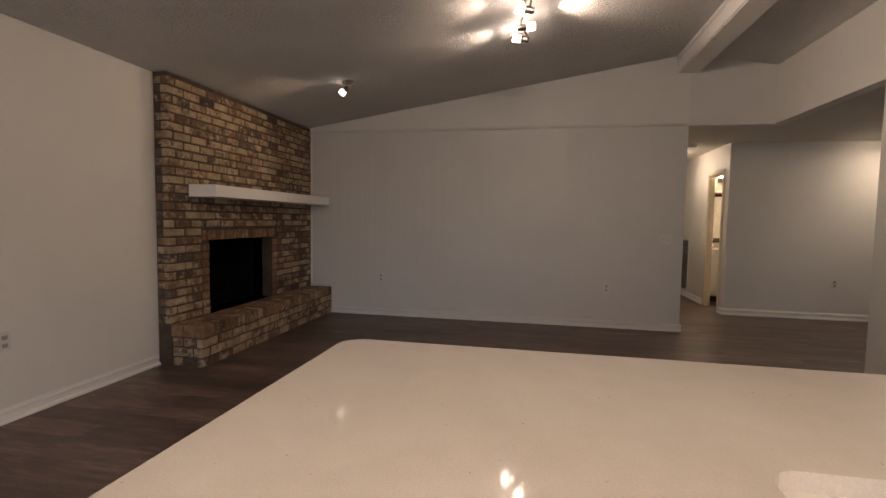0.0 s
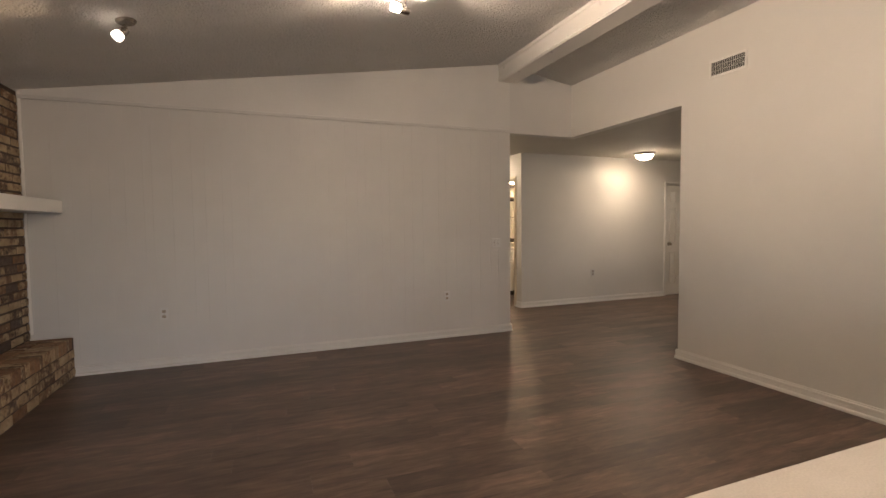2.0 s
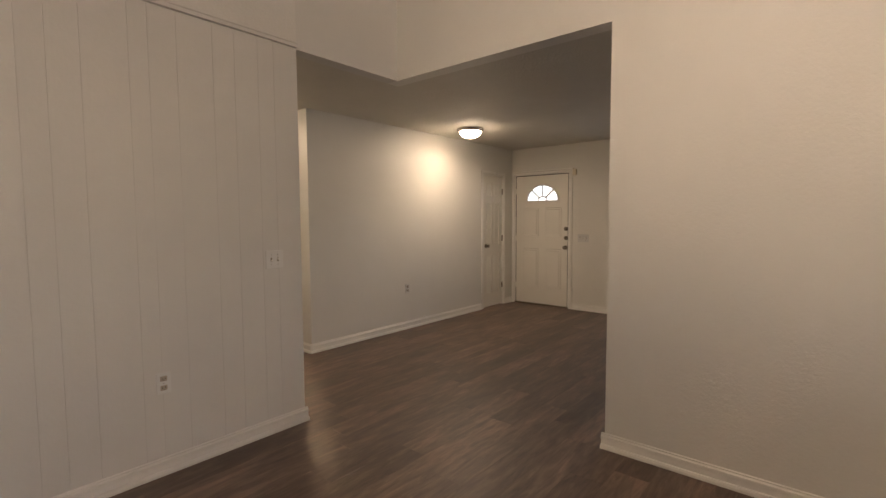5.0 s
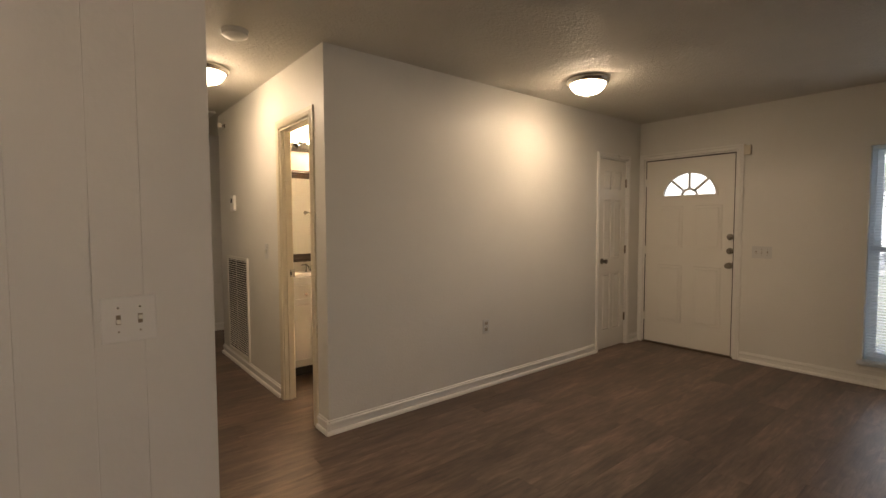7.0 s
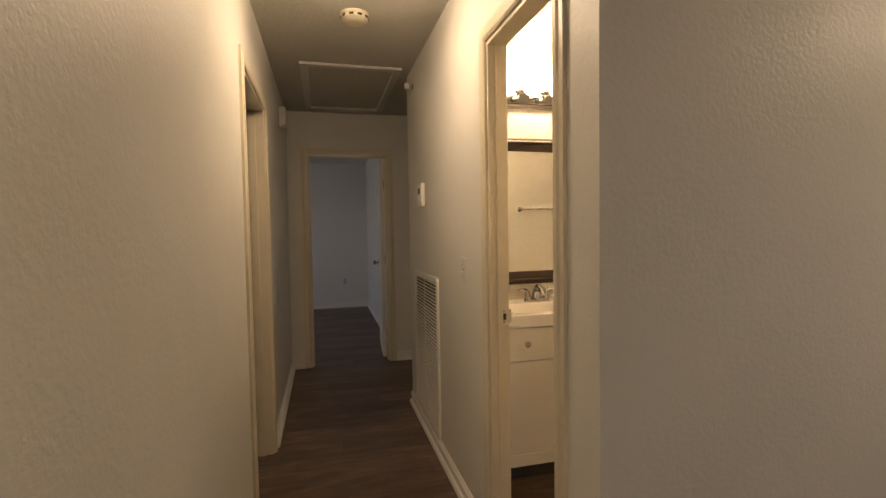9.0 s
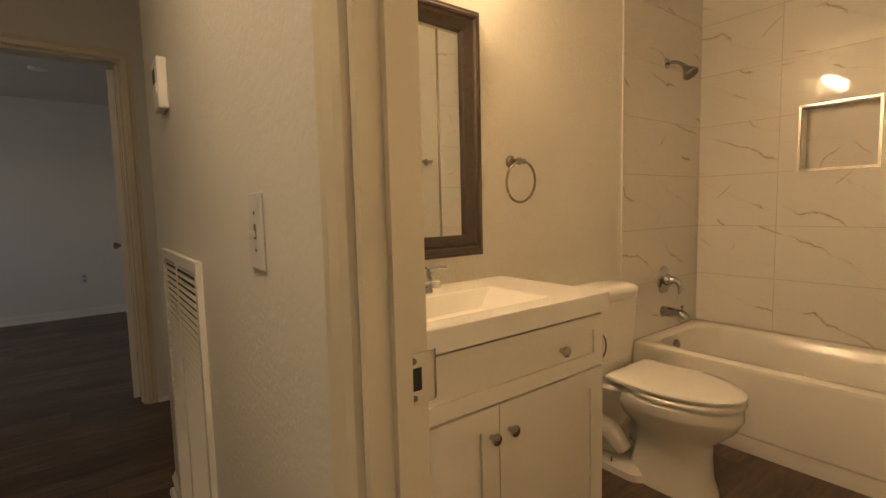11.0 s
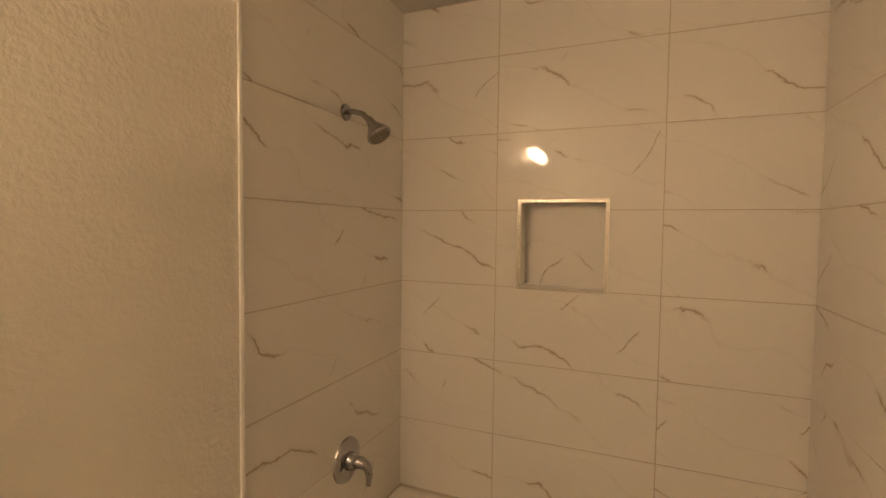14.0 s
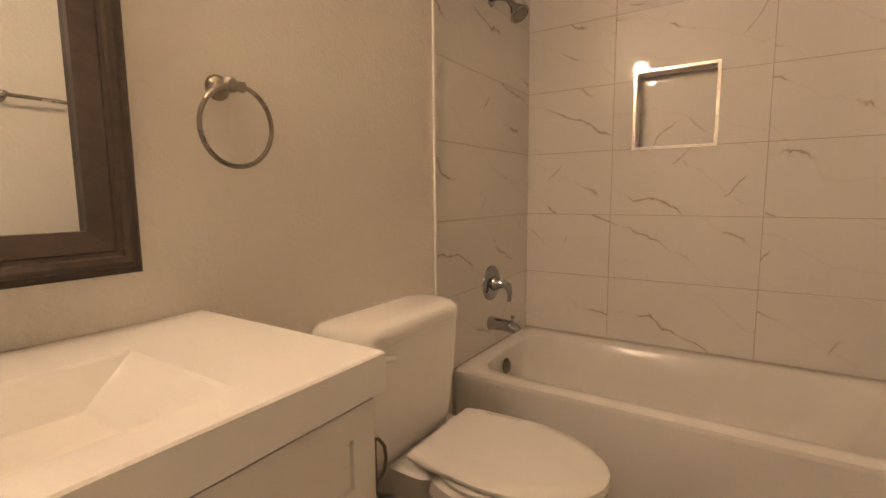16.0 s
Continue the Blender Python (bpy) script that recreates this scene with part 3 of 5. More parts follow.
part("firebox_floor", box(-0.60, -0.012, y0, y1, HE - 0.03, HE), M_SOOT, fire)
grate = part("grate", tube([(-0.30, 0.80, HE + 0.085), (-0.30, 1.34, HE + 0.085)], 0.010, 6), M_SOOT, fire, "black iron log grate")
for i in range(7):
    yy = 0.80 + i * 0.09
    part("grate_bar", tube([(-0.48, yy, HE + 0.16), (-0.44, yy, HE + 0.09), (-0.16, yy, HE + 0.09), (-0.12, yy, HE + 0.15)], 0.009, 6), M_SOOT, grate)
for xx in (-0.40, -0.20):
    part("grate_bar", tube([(xx, 0.78, HE + 0.08), (xx, 1.36, HE + 0.08)], 0.010, 6), M_SOOT, grate)
for xx in (-0.40, -0.20):
    for yy in (0.80, 1.34):
        part("grate_leg", tube([(xx, yy, HE), (xx, yy, HE + 0.08)], 0.010, 6), M_SOOT, grate)


def brick_mesh(l, d, h, seed):
    """A worn brick, l long (y), d deep (x), h high, with its face at x = 0."""
    r = random.Random(seed)
    bm = bmesh.new()
    c = 0.006
    back = [(-d, y, z) for y, z in ((0, 0), (l, 0), (l, h), (0, h))]
    mid = [(-c - r.uniform(0, 0.002), y + r.uniform(-1, 1) * 0.0015, z + r.uniform(-1, 1) * 0.0015) for y, z in ((0, 0), (l, 0), (l, h), (0, h))]
    fr = [(r.uniform(-0.0025, 0.001), y + r.uniform(-1, 1) * 0.002, z + r.uniform(-1, 1) * 0.002) for y, z in ((c, c), (l - c, c), (l - c, h - c), (c, h - c))]
    loft([back, mid, fr], bm)
    me = bpy.data.meshes.new("brick")
    bmesh.ops.recalc_face_normals(bm, faces=bm.faces)
    bm.to_mesh(me)
    bm.free()
    return me


BRICKS = {}


def brick(parent, m, l, d, h, material, r, name="brick"):
    key = (round(l, 3), round(d, 3), round(h, 3), r.randrange(3), material.name)
    if key not in BRICKS:
        me = brick_mesh(key[0], key[1], key[2], repr(key))
        me.materials.append(material)
        BRICKS[key] = me
    ob = new(name, BRICKS[key])
    ob.parent = parent
    ob.matrix_basis = m
    return ob


# ---- mantel ----
man = thing("mantel_shelf", pose(XB + 0.003, 3.11, 1.49), "white painted box mantel shelf fixed to the brick", "mantel")
part("shelf_body", box(0, 0.275, 0, YF - 3.11 - 0.003, 0, 0.108, bevel=0.003), M_TRIM, man)

# ---- peninsula ----
pen = thing("kitchen_peninsula", pose(0, 0, 0), "painted kitchen peninsula base cabinet", "kitchen cabinet")
CX0, CX1, CY0, CY1, CZ = -0.797, 2.40, -0.22, 0.850, 0.915
part("body", box(-0.42, 2.40, -0.18, 0.50, 0.10, CZ - 0.035), M_CABINET, pen)
# shade of the recess is put into this near-black colour
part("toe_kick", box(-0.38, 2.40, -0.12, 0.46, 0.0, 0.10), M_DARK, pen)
part("back_panel", box(-0.44, 2.40, 0.50, 0.518, 0.0, CZ - 0.035), M_CABINET, pen)
for i in range(4):
    a = -0.38 + i * 0.69
    d = part("door", box(a, a + 0.67, -0.20, -0.18, 0.13, 0.84, bevel=0.003), M_CABINET, pen)
    part("handle", tube([(a + 0.6, -0.20, 0.62), (a + 0.6, -0.225, 0.63), (a + 0.6, -0.225, 0.75), (a + 0.6, -0.20, 0.76)], 0.005, 8), M_NICKEL, d)
ctop = thing("worktop", pose(0, 0, CZ), "speckled cream quartz worktop with rounded corner", "worktop")
SX0, SX1, SY0, SY1 = 0.185, 0.90, -0.14, 0.24


def top_ring(o, z):
    pts = []
    r = 0.075
    pts += [(CX0 + r + (r - 0) * math.cos(radians(a)) + o * math.cos(radians(a)), CY1 - r + r * math.sin(radians(a)) + o * math.sin(radians(a)), z) for a in range(90, 181, 15)]
    pts += [(CX0 - o, CY0 - o, z), (CX1, CY0 - o, z), (CX1, CY1 + o, z)]
    return pts


bm = bmesh.new()
outer = [bm.verts.new(p) for p in top_ring(0, 0)]
inner = [bm.verts.new(p) for p in round_rect((SX0 + SX1) / 2, (SY0 + SY1) / 2, (SX1 - SX0) / 2, (SY1 - SY0) / 2, 0.06, 0)]
es = [bm.edges.new((r[i], r[(i + 1) % len(r)])) for r in (outer, inner) for i in range(len(r))]
bmesh.ops.triangle_fill(bm, edges=es, use_beauty=True)
for r in (outer, inner):
    a = r
    ring = [bm.verts.new(v.co + Vector((0, 0, -0.035))) for v in r]
    for i in range(len(r)):
        bm.faces.new((a[i], a[(i + 1) % len(r)], ring[(i + 1) % len(r)], ring[i]))
part("top_slab", bm, M_QUARTZ, ctop)
sink = thing("kitchen_sink", pose((SX0 + SX1) / 2, (SY0 + SY1) / 2, CZ - 0.036), "undermounted stainless steel kitchen sink", "sink")
hx, hy = (SX1 - SX0) / 2, (SY1 - SY0) / 2
part("basin", loft([round_rect(0, 0, hx + 0.02, hy + 0.02, 0.07, 0), round_rect(0, 0, hx + 0.004, hy + 0.004, 0.06, 0), round_rect(0, 0, hx - 0.005, hy - 0.005, 0.06, -0.16), round_rect(0, 0, hx - 0.04, hy - 0.04, 0.05, -0.18)], cap0=False), M_NICKEL, sink, smooth=True)
part("drain", lathe(((0.045, -0.179), (0.045, -0.176), (0.03, -0.176), (0.028, -0.179)), 20), M_CHROME, sink)

# ---- bricks of the fireplace ----
rb = random.Random(11)
breast = part("chimney_breast", box(-0.10, -0.02, 0.05, W - 0.05, 2.40, 2.50), M_MORTAR, fire)
C, BH, BL, J = 0.0765, 0.0615, 0.190, 0.0150
row, z = 0, HE + 0.006
while z < 2.50:
    h = min(BH, 2.545 - z)
    y = -rb.uniform(0.0, 0.02) - (BL + J) * (0.5 if row % 2 else 0.0)
    while y < W:
        l = BL + rb.uniform(-0.012, 0.010)
        a, b = max(y, 0.0), min(y + l, W)
        spans = [(a, b)]
        if z < FBT + 0.098 and z + h > HE:
            spans = [(a, min(b, FB0 - 0.105)), (max(a, FB1 + 0.105), b)]
        for s0, s1 in spans:
            if s1 - s0 > 0.03:
                brick(breast, pose(rb.uniform(-0.004, 0.003), s0, z), round((s1 - s0) / 0.012) * 0.012, 0.06, h, M_BRICKDARK if rb.random() < 0.05 else M_BRICK, rb)
        y += l + J
    # side return, three in four in the darker mix
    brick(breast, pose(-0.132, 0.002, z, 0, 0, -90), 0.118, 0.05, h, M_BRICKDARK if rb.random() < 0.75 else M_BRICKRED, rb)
    row, z = row + 1, z + C
surround = part("firebox_surround", box(-0.10, -0.02, FB0 - 0.09, FB1 + 0.09, FBT + 0.02, FBT + 0.08), M_MORTAR, fire, "bare orange-brown brick surround")
z = HE + 0.006
while z < FBT - 0.03:
    for a in (FB0 - 0.100, FB1 + 0.004):
        brick(surround, pose(0.004 + rb.uniform(-0.002, 0.002), a, z), 0.096, 0.12, 0.0655, M_BRICKRED, rb)
    z += C
y = FB0 - 0.10
while y < FB1 + 0.05:
    brick(surround, pose(0.005 + rb.uniform(-0.003, 0.003), y, FBT), 0.058, 0.12, 0.094, M_BRICKRED, rb)
    y += 0.066
hearth = part("hearth", box(0.0, 0.307, 0.008, W, 0.0, HE - 0.010), M_MORTAR, fire, "raised brick hearth slab")
for row in range(3):
    y = -(BL + J) * (0.5 if row % 2 else 0.0)
    z = 0.004 + row * 0.0855
    while y < W:
        a, b = max(y, 0.0), min(y + BL, W)
        if b - a > 0.03:
            brick(hearth, pose(0.315 + rb.uniform(-0.004, 0.003), a, z), round((b - a) / 0.012) * 0.012, 0.06, 0.0755, M_BRICK, rb)
        y += BL + J
    for a, l in (((0.006, 0.196), (0.212, 0.096)) if row % 2 else ((0.006, 0.096), (0.112, 0.196))):
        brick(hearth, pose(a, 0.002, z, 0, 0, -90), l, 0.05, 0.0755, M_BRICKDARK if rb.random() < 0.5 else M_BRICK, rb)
y = 0.0
while y < W - 0.06:
    brick(hearth, pose(0.318 + rb.uniform(-0.004, 0.004), y, 0.262 + rb.uniform(-0.002, 0.003)), 0.0655, 0.196, 0.103, M_BRICK if rb.random() < 0.35 else M_BRICKRED, rb)
    brick(hearth, pose(0.113 + rb.uniform(-0.003, 0.003), y, 0.262 + rb.uniform(-0.002, 0.003)), 0.0655, 0.112, 0.103, M_BRICKRED, rb)
    y += 0.0745

# ---- doors ----


def knob(parent, m, material=None, r=0.026):
    """Round door knob with its rose; local z points out of the door."""
    return part("door_knob", lathe(((0.032, 0), (0.032, 0.006), (0.012, 0.010), (0.011, 0.03), (r * 0.8, 0.036), (r, 0.048), (r * 0.9, 0.058), (r * 0.5, 0.063)), 18, m=m), material or M_DARKMETAL, parent, "dark metal door knob", True)


def hinge(parent, x, z, y=0.0, material=None):
    return part("hinge", add_box(tube([(x, y - 0.006, z - 0.045), (x, y - 0.006, z + 0.045)], 0.006, 8), x - 0.016, x + 0.016, y - 0.002, y, z - 0.044, z + 0.044), material or M_NICKEL, parent)


def six_panel(name, m, w, h, label, handle_z=0.94, knobs=True, hinge_mat=None, hinge_front=True):
    root = thing(name, m, label, "door", kind="structure")
    st, mu = (0.095, 0.075) if w < 0.6 else (0.115, 0.10)
    cw = (w - 2 * st - mu) / 2
    holes = [(a, a + cw, z0, z1) for a in (st, st + cw + mu) for z0, z1 in ((0.20, 0.80), (0.96, h - 0.44), (h - 0.34, h - 0.12))]
    bm = slab(bmesh.new(), "y", 0, 0.035, 0, w, 0, h, holes)
    add_box(bm, 0.02, w - 0.02, 0.014, 0.021, 0.02, h - 0.02)
    part("leaf", bm, M_DOOR, root)
    for a, b, z0, z1 in holes:
        part("panel", box(a + 0.016, b - 0.016, 0.003, 0.032, z0 + 0.016, z1 - 0.016, bevel=0.006, seg=1), M_DOOR, root)
    if knobs:
        knob(root, pose(w - 0.065, 0, handle_z, 90))
        knob(root, pose(w - 0.065, 0.035, handle_z, -90))
    if hinge_front:
        for z in (0.25, h / 2, h - 0.25):
            hinge(root, 0.0, z, 0.0, hinge_mat)
    return root


# closet door: hinges to the right, so it is mounted from the other side
root = thing("door_closet", on_wall("-y", 5.573, YH + 0.012, 0.012), "closed white six-panel closet door", "door", kind="structure")
w, h = 0.514, 2.014
holes = [(a, a + 0.145, z0, z1) for a in (0.085, 0.285) for z0, z1 in ((0.20, 0.80), (0.96, 1.60), (1.70, 1.90))]
bm = slab(bmesh.new(), "y", 0, 0.035, 0, w, 0, h, holes)
add_box(bm, 0.02, w - 0.02, 0.014, 0.021, 0.02, h - 0.02)
part("leaf", bm, M_DOOR, root)
for a, b, z0, z1 in holes:
    part("panel", box(a + 0.014, b - 0.014, 0.003, 0.032, z0 + 0.014, z1 - 0.014, bevel=0.006, seg=1), M_DOOR, root)
knob(root, pose(0.065, 0, 0.94, 90))
for z in (0.30, 1.05, 1.78):
    hinge(root, w + 0.004, z, 0.0, M_BRONZE)
casing("-y", 5.555, YH, 0.55, 2.045, "white painted closet door casing", M_TRIM, 0.045)
jamb("-y", 5.555, YH, 0.55, 2.045, material=M_TRIM)

# hall bedroom at the end, its door swung into the room
casing("-y", 1.745, YB, 0.765, 2.065)
jamb("-y", 1.745, YB, 0.765, 2.065)
six_panel("door_bedroom", pose(2.488, YB + 0.125, 0.012, 0, 0, 86), 0.72, 2.03, "white bedroom door standing open into the room", hinge_mat=M_DARKMETAL)
# side room, door open at a right angle
casing("+x", XO, 7.97, 0.76, 2.045)
jamb("+x", XO, 7.97, 0.76, 2.045)
six_panel("door_side_room", pose(XO - 0.135, 8.70, 0.012, 0, 0, 180), 0.73, 2.015, "white six-panel door standing open into a dark room", hinge_mat=M_PLASTIC)
for z in (0.26, 1.02, 1.78):
    hinge(bpy.data.objects["door_side_room"], -0.002, z, 0.035, M_PLASTIC)
# bath
casing("-x", XC, BD1, BD1 - BD0, 2.06)
casing("+x", XC + TW, BD0, BD1 - BD0, 2.06)
jb = jamb("-x", XC, BD1, BD1 - BD0, 2.06, TW)
st = thing("strike_plate", pose(XC + 0.056, BD1 - 0.0125, 0.978), "worn nickel strike plate let into the jamb", "strike plate")
bm = slab(bmesh.new(), "y", -0.0018, 0.0, -0.020, 0.017, -0.029, 0.029, ((-0.010, 0.008, -0.013, 0.013),))
part("plate", bm, M_SATIN, st)
# flat near-black patch painted for the shaded hole
part("latch_hole", box(-0.010, 0.008, -0.0006, 0.0, -0.013, 0.013), M_DARK, st)
part("lip", loft([[(x, y, k * (0.029 - 0.10 * max(0.0, x - 0.017))) for k in (-1, 1)] + [(x + 0.001, y + 0.002, k * (0.029 - 0.10 * max(0.0, x - 0.017))) for k in (1, -1)] for x, y in ((0.0165, -0.0018), (0.024, -0.0022), (0.030, 0.001), (0.033, 0.008))]), M_SATIN, st, "curved worn lip", True)
for zz in (-0.021, 0.021):
    part("screw", lathe(((0.0036, 0.0), (0.0036, 0.0010), (0.0015, 0.0014)), 10, m=pose(-0.002, -0.0018, zz, 90)), M_DARKMETAL, st)
six_panel("door_bath", pose(XC + 0.135, BD0 + 0.022, 0.012, 0, 0, 2), 0.53, 2.02, "white six-panel bathroom door open against the wall", hinge_front=False)


fd = thing("door_front", on_wall("-x", XE + 0.004, 6.7125, 0.022), "closed white front door with half-round fanlight", "door", kind="structure")
w, h, fx, fz, frx, frz = 0.890, 2.015, 0.458, 1.628, 0.268, 0.232


def fan(rx, rz, n=24):
    return [(fx + rx * math.cos(math.pi * i / n), fz + rz * math.sin(math.pi * i / n)) for i in range(n + 1)]


part("leaf", plate_with_hole([(0, 0), (w, 0), (w, h), (0, h)], fan(frx, frz), 0, 0.044), M_DOOR, fd)
lite = part("fanlight", plate_with_hole([(fx + frx + 0.022, fz - 0.024)] + fan(frx + 0.022, frz + 0.02) + [(fx - frx - 0.022, fz - 0.024)], fan(frx - 0.006, frz - 0.006), -0.010, 0.003), M_DOOR, fd, "half-round window with sunburst bars")
pane = part("pane", plate_with_hole(fan(frx, frz), [(fx - 0.01, fz + 0.02), (fx + 0.01, fz + 0.02), (fx, fz + 0.03)], 0.020, 0.024), M_GLASS, lite)
pane.visible_shadow = False
for a in (45, 90, 135):
    c, s = math.cos(radians(a)), math.sin(radians(a))
    part("bar", tube([(fx + 0.075 * c, 0.012, fz + 0.062 * s), (fx + frx * c, 0.012, fz + frz * s)], 0.014, 6), M_DOOR, lite)
part("bar", tube([(fx + 0.075 * math.cos(math.pi * i / 12), 0.012, fz + 0.062 * math.sin(math.pi * i / 12)) for i in range(13)], 0.014, 6), M_DOOR, lite)
for a, b in ((0.135, 0.405), (0.52, 0.79)):
    for z0, z1 in ((1.06, 1.515), (0.25, 0.875)):
        part("embossed_panel", box(a, b, -0.009, 0.002, z0, z1, bevel=0.006, seg=1), M_DOOR, fd)
        part("embossed_panel", box(a + 0.03, b - 0.03, -0.015, 0.0, z0 + 0.03, z1 - 0.03, bevel=0.0055, seg=1), M_DOOR, fd)
for z in (1.19, 1.05):
    part("deadbolt", lathe(((0.031, 0), (0.031, 0.008), (0.024, 0.014), (0.020, 0.024), (0.008, 0.026)), 18, m=pose(0.865, 0, z, 90)), M_NICKEL, fd, "aged nickel deadbolt", True)
    part("thumb_turn", box(0.858, 0.872, -0.040, -0.024, z - 0.014, z + 0.014, bevel=0.003), M_DARKMETAL, fd)
knob(fd, pose(0.863, 0, 0.905, 90), r=0.029)
for z in (0.28, 1.03, 1.78):
    hinge(fd, 0.0, z, 0.0, M_DOOR)
casing("-x", XE, 6.735, 0.935, 2.062, "white painted front door casing", M_TRIM, 0.055)
jamb("-x", XE, 6.735, 0.935, 2.062, material=M_TRIM, stop=False)
fr = thing("door_stop_frame", on_wall("-x", XE + 0.052, 6.735, 0), "dark weatherstrip filling the front door gap, black for its shade", "door trim", kind="structure")
# near-black strips put the shade of the door gap into colour
for a, b, z0, z1 in ((0.0122, 0.0220, 0.02, 2.049), (0.9130, 0.9228, 0.02, 2.049), (0.0222, 0.9128, 2.0380, 2.049)):
    part("weatherstrip", box(a, b, -0.046, 0.02, z0, z1), M_DARK, fr)
part("threshold", box(0, 0.935, -0.06, 0.05, 0.0, 0.020, bevel=0.004), M_BRONZE, fr)

# ---- front window ----
WY0, WY1, WZ0, WZ1 = 3.96, 4.83, 0.20, 1.98
win = thing("window_1", on_wall("-x", XE + 0.06, WY1, WZ0), "white double-hung window onto the front lawn", "window", kind="structure")
ww, wh = WY1 - WY0, WZ1 - WZ0


def sash(name, z0, z1, y, fw=0.042):
    s = part(name, slab(bmesh.new(), "y", y, y + 0.03, 0.028, ww - 0.028, z0, z1, ((0.028 + fw, ww - 0.028 - fw, z0 + fw, z1 - fw),)), M_ALU, win)
    p = part("pane", box(0.028 + fw, ww - 0.028 - fw, y + 0.013, y + 0.017, z0 + fw, z1 - fw), M_VEILED, s)
    p.visible_shadow = False


part("window_frame", slab(bmesh.new(), "y", 0, 0.06, 0.002, ww - 0.002, 0.002, wh - 0.002, ((0.03, ww - 0.03, 0.03, wh - 0.03),)), M_ALU, win)
sash("upper_sash", wh * 0.51, wh - 0.026, 0.032)
sash("lower_sash", 0.028, wh * 0.535, 0.001)
part("window_sill", box(-0.03, ww + 0.03, -0.10, 0.0, -0.028, 0.002, bevel=0.006), M_ALU, win)
part("apron", box(-0.01, ww + 0.01, -0.072, -0.06, -0.07, -0.028, bevel=0.003), M_TRIM, win)
bl = thing("window_blind", on_wall("-x", XE + 0.035, WY1 - 0.012, WZ0), "lowered white mini blind with open slats", "window blind")
bw = ww - 0.024
part("headrail", box(0, bw, -0.015, 0.015, wh - 0.03, wh - 0.002, bevel=0.003), M_SLAT, bl)
part("bottom_rail", box(0, bw, -0.012, 0.012, 0.035, 0.047, bevel=0.003), M_SLAT, bl)
bm = bmesh.new()
rings = []
for u in (0.004, bw - 0.004):
    rings.append([(u, yy, 0.0022 * (1 - (yy / 0.0125) ** 2) + k) for k, ys in ((0.0, (-0.0125, -0.006, 0, 0.006, 0.0125)), (-0.0005, (0.0125, 0.006, 0, -0.006, -0.0125))) for yy in ys])
loft(rings, bm)
first = None
for i in range(73):
    if first is None:
        first = part("slat", bm, M_SLAT, bl)
        sl = first
    else:
        sl = new("slat", first.data)
        sl.parent = bl
    sl.matrix_basis = pose(0, 0, 0.060 + i * 0.0232, 11)
for u in (0.10, bw - 0.10):
    part("cord", tube([(u, -0.0135, 0.045), (u, -0.0135, wh - 0.02)], 0.0008, 5), M_SLAT, bl)

# patio door behind the camera, and the bedroom window
pd = thing("window_2", on_wall("+y", 0.4, -2.69, 0.03), "white framed sliding patio door", "window", kind="structure")
part("window_frame", slab(bmesh.new(), "y", -0.03, 0.03, 0, 3.4, 0, 2.07, ((0.05, 1.67, 0.05, 2.02), (1.73, 3.35, 0.05, 2.02))), M_ALU, pd)
bwin = thing("window_3", on_wall("+x", -1.05, 11.8, 0.8), "white framed bedroom window", "window", kind="structure")
part("window_frame", slab(bmesh.new(), "y", -0.03, 0.03, 0, 1.2, 0, 1.2, ((0.04, 1.16, 0.04, 0.58), (0.04, 1.16, 0.62, 1.16))), M_ALU, bwin)

# ---- wall fittings ----


def outlet(face, x, y, z, group="wall outlets"):
    o = thing("wall_outlet", on_wall(face, x, y, z), "ivory plastic duplex wall outlet", "outlet", group)
    part("cover_plate", box(-0.035, 0.035, -0.005, 0, -0.057, 0.057, bevel=0.002), M_PLATE, o)
    for zz in (-0.025, 0.025):
        s = part("socket", box(-0.017, 0.017, -0.0075, -0.004, zz - 0.014, zz + 0.014, bevel=0.002), M_SOCKET, o)
        for xx in (-0.007, 0.007):
            part("slot", box(xx - 0.0014, xx + 0.0014, -0.0082, -0.007, zz - 0.003, zz + 0.007), M_DARK, s)
        part("slot", box(-0.003, 0.003, -0.0082, -0.007, zz - 0.010, zz - 0.006), M_DARK, s)
    part("screw", lathe(((0.003, 0), (0.003, 0.001)), 8, m=pose(0, -0.005, 0, 90)), M_NICKEL, o)
    return o


outlet("-y", -2.245, YF, 0.515)
outlet("-y", 0.697, YF, 0.497)
outlet("+x", XL, 1.68, 0.512)
outlet("-y", 3.92, YH, 0.505)
outlet("-y", 2.22, 14.0, 0.45)


def switches(face, x, y, z, n, label, toggles=True, tall=0.115):
    w = 0.046 * n + 0.026
    o = thing("light_switch", on_wall(face, x, y, z), label, "light switch")
    part("cover_plate", box(-w / 2, w / 2, -0.005, 0, -tall / 2, tall / 2, bevel=0.0025), M_PLATE, o)
    for i in range(n):
        u = (i - (n - 1) / 2) * 0.046
        part("slot", box(u - 0.005, u + 0.005, -0.0058, -0.004, -0.012, 0.012), M_BRONZE, o)
        up = 1 if i % 2 else -1
        part("toggle", add_box(bmesh.new(), u - 0.004, u + 0.004, -0.016, -0.005, up * 0.004 - 0.005, up * 0.004 + 0.005, bevel=0.0015), M_PLASTIC, o)
        for zz in (-0.03, 0.03):
            part("screw", lathe(((0.0028, 0), (0.0028, 0.001)), 8, m=pose(u, -0.005, zz, 90)), M_NICKEL, o)
    return o


switches("-y", 1.361, YF, 1.116, 2, "ivory double toggle switch plate on panelling")
switches("-x", XE, 5.573, 1.072, 3, "ivory triple toggle switch plate beside the front door")
switches("-x", XC, 7.912, 1.135, 1, "ivory single toggle switch plate in the hall", tall=0.125)


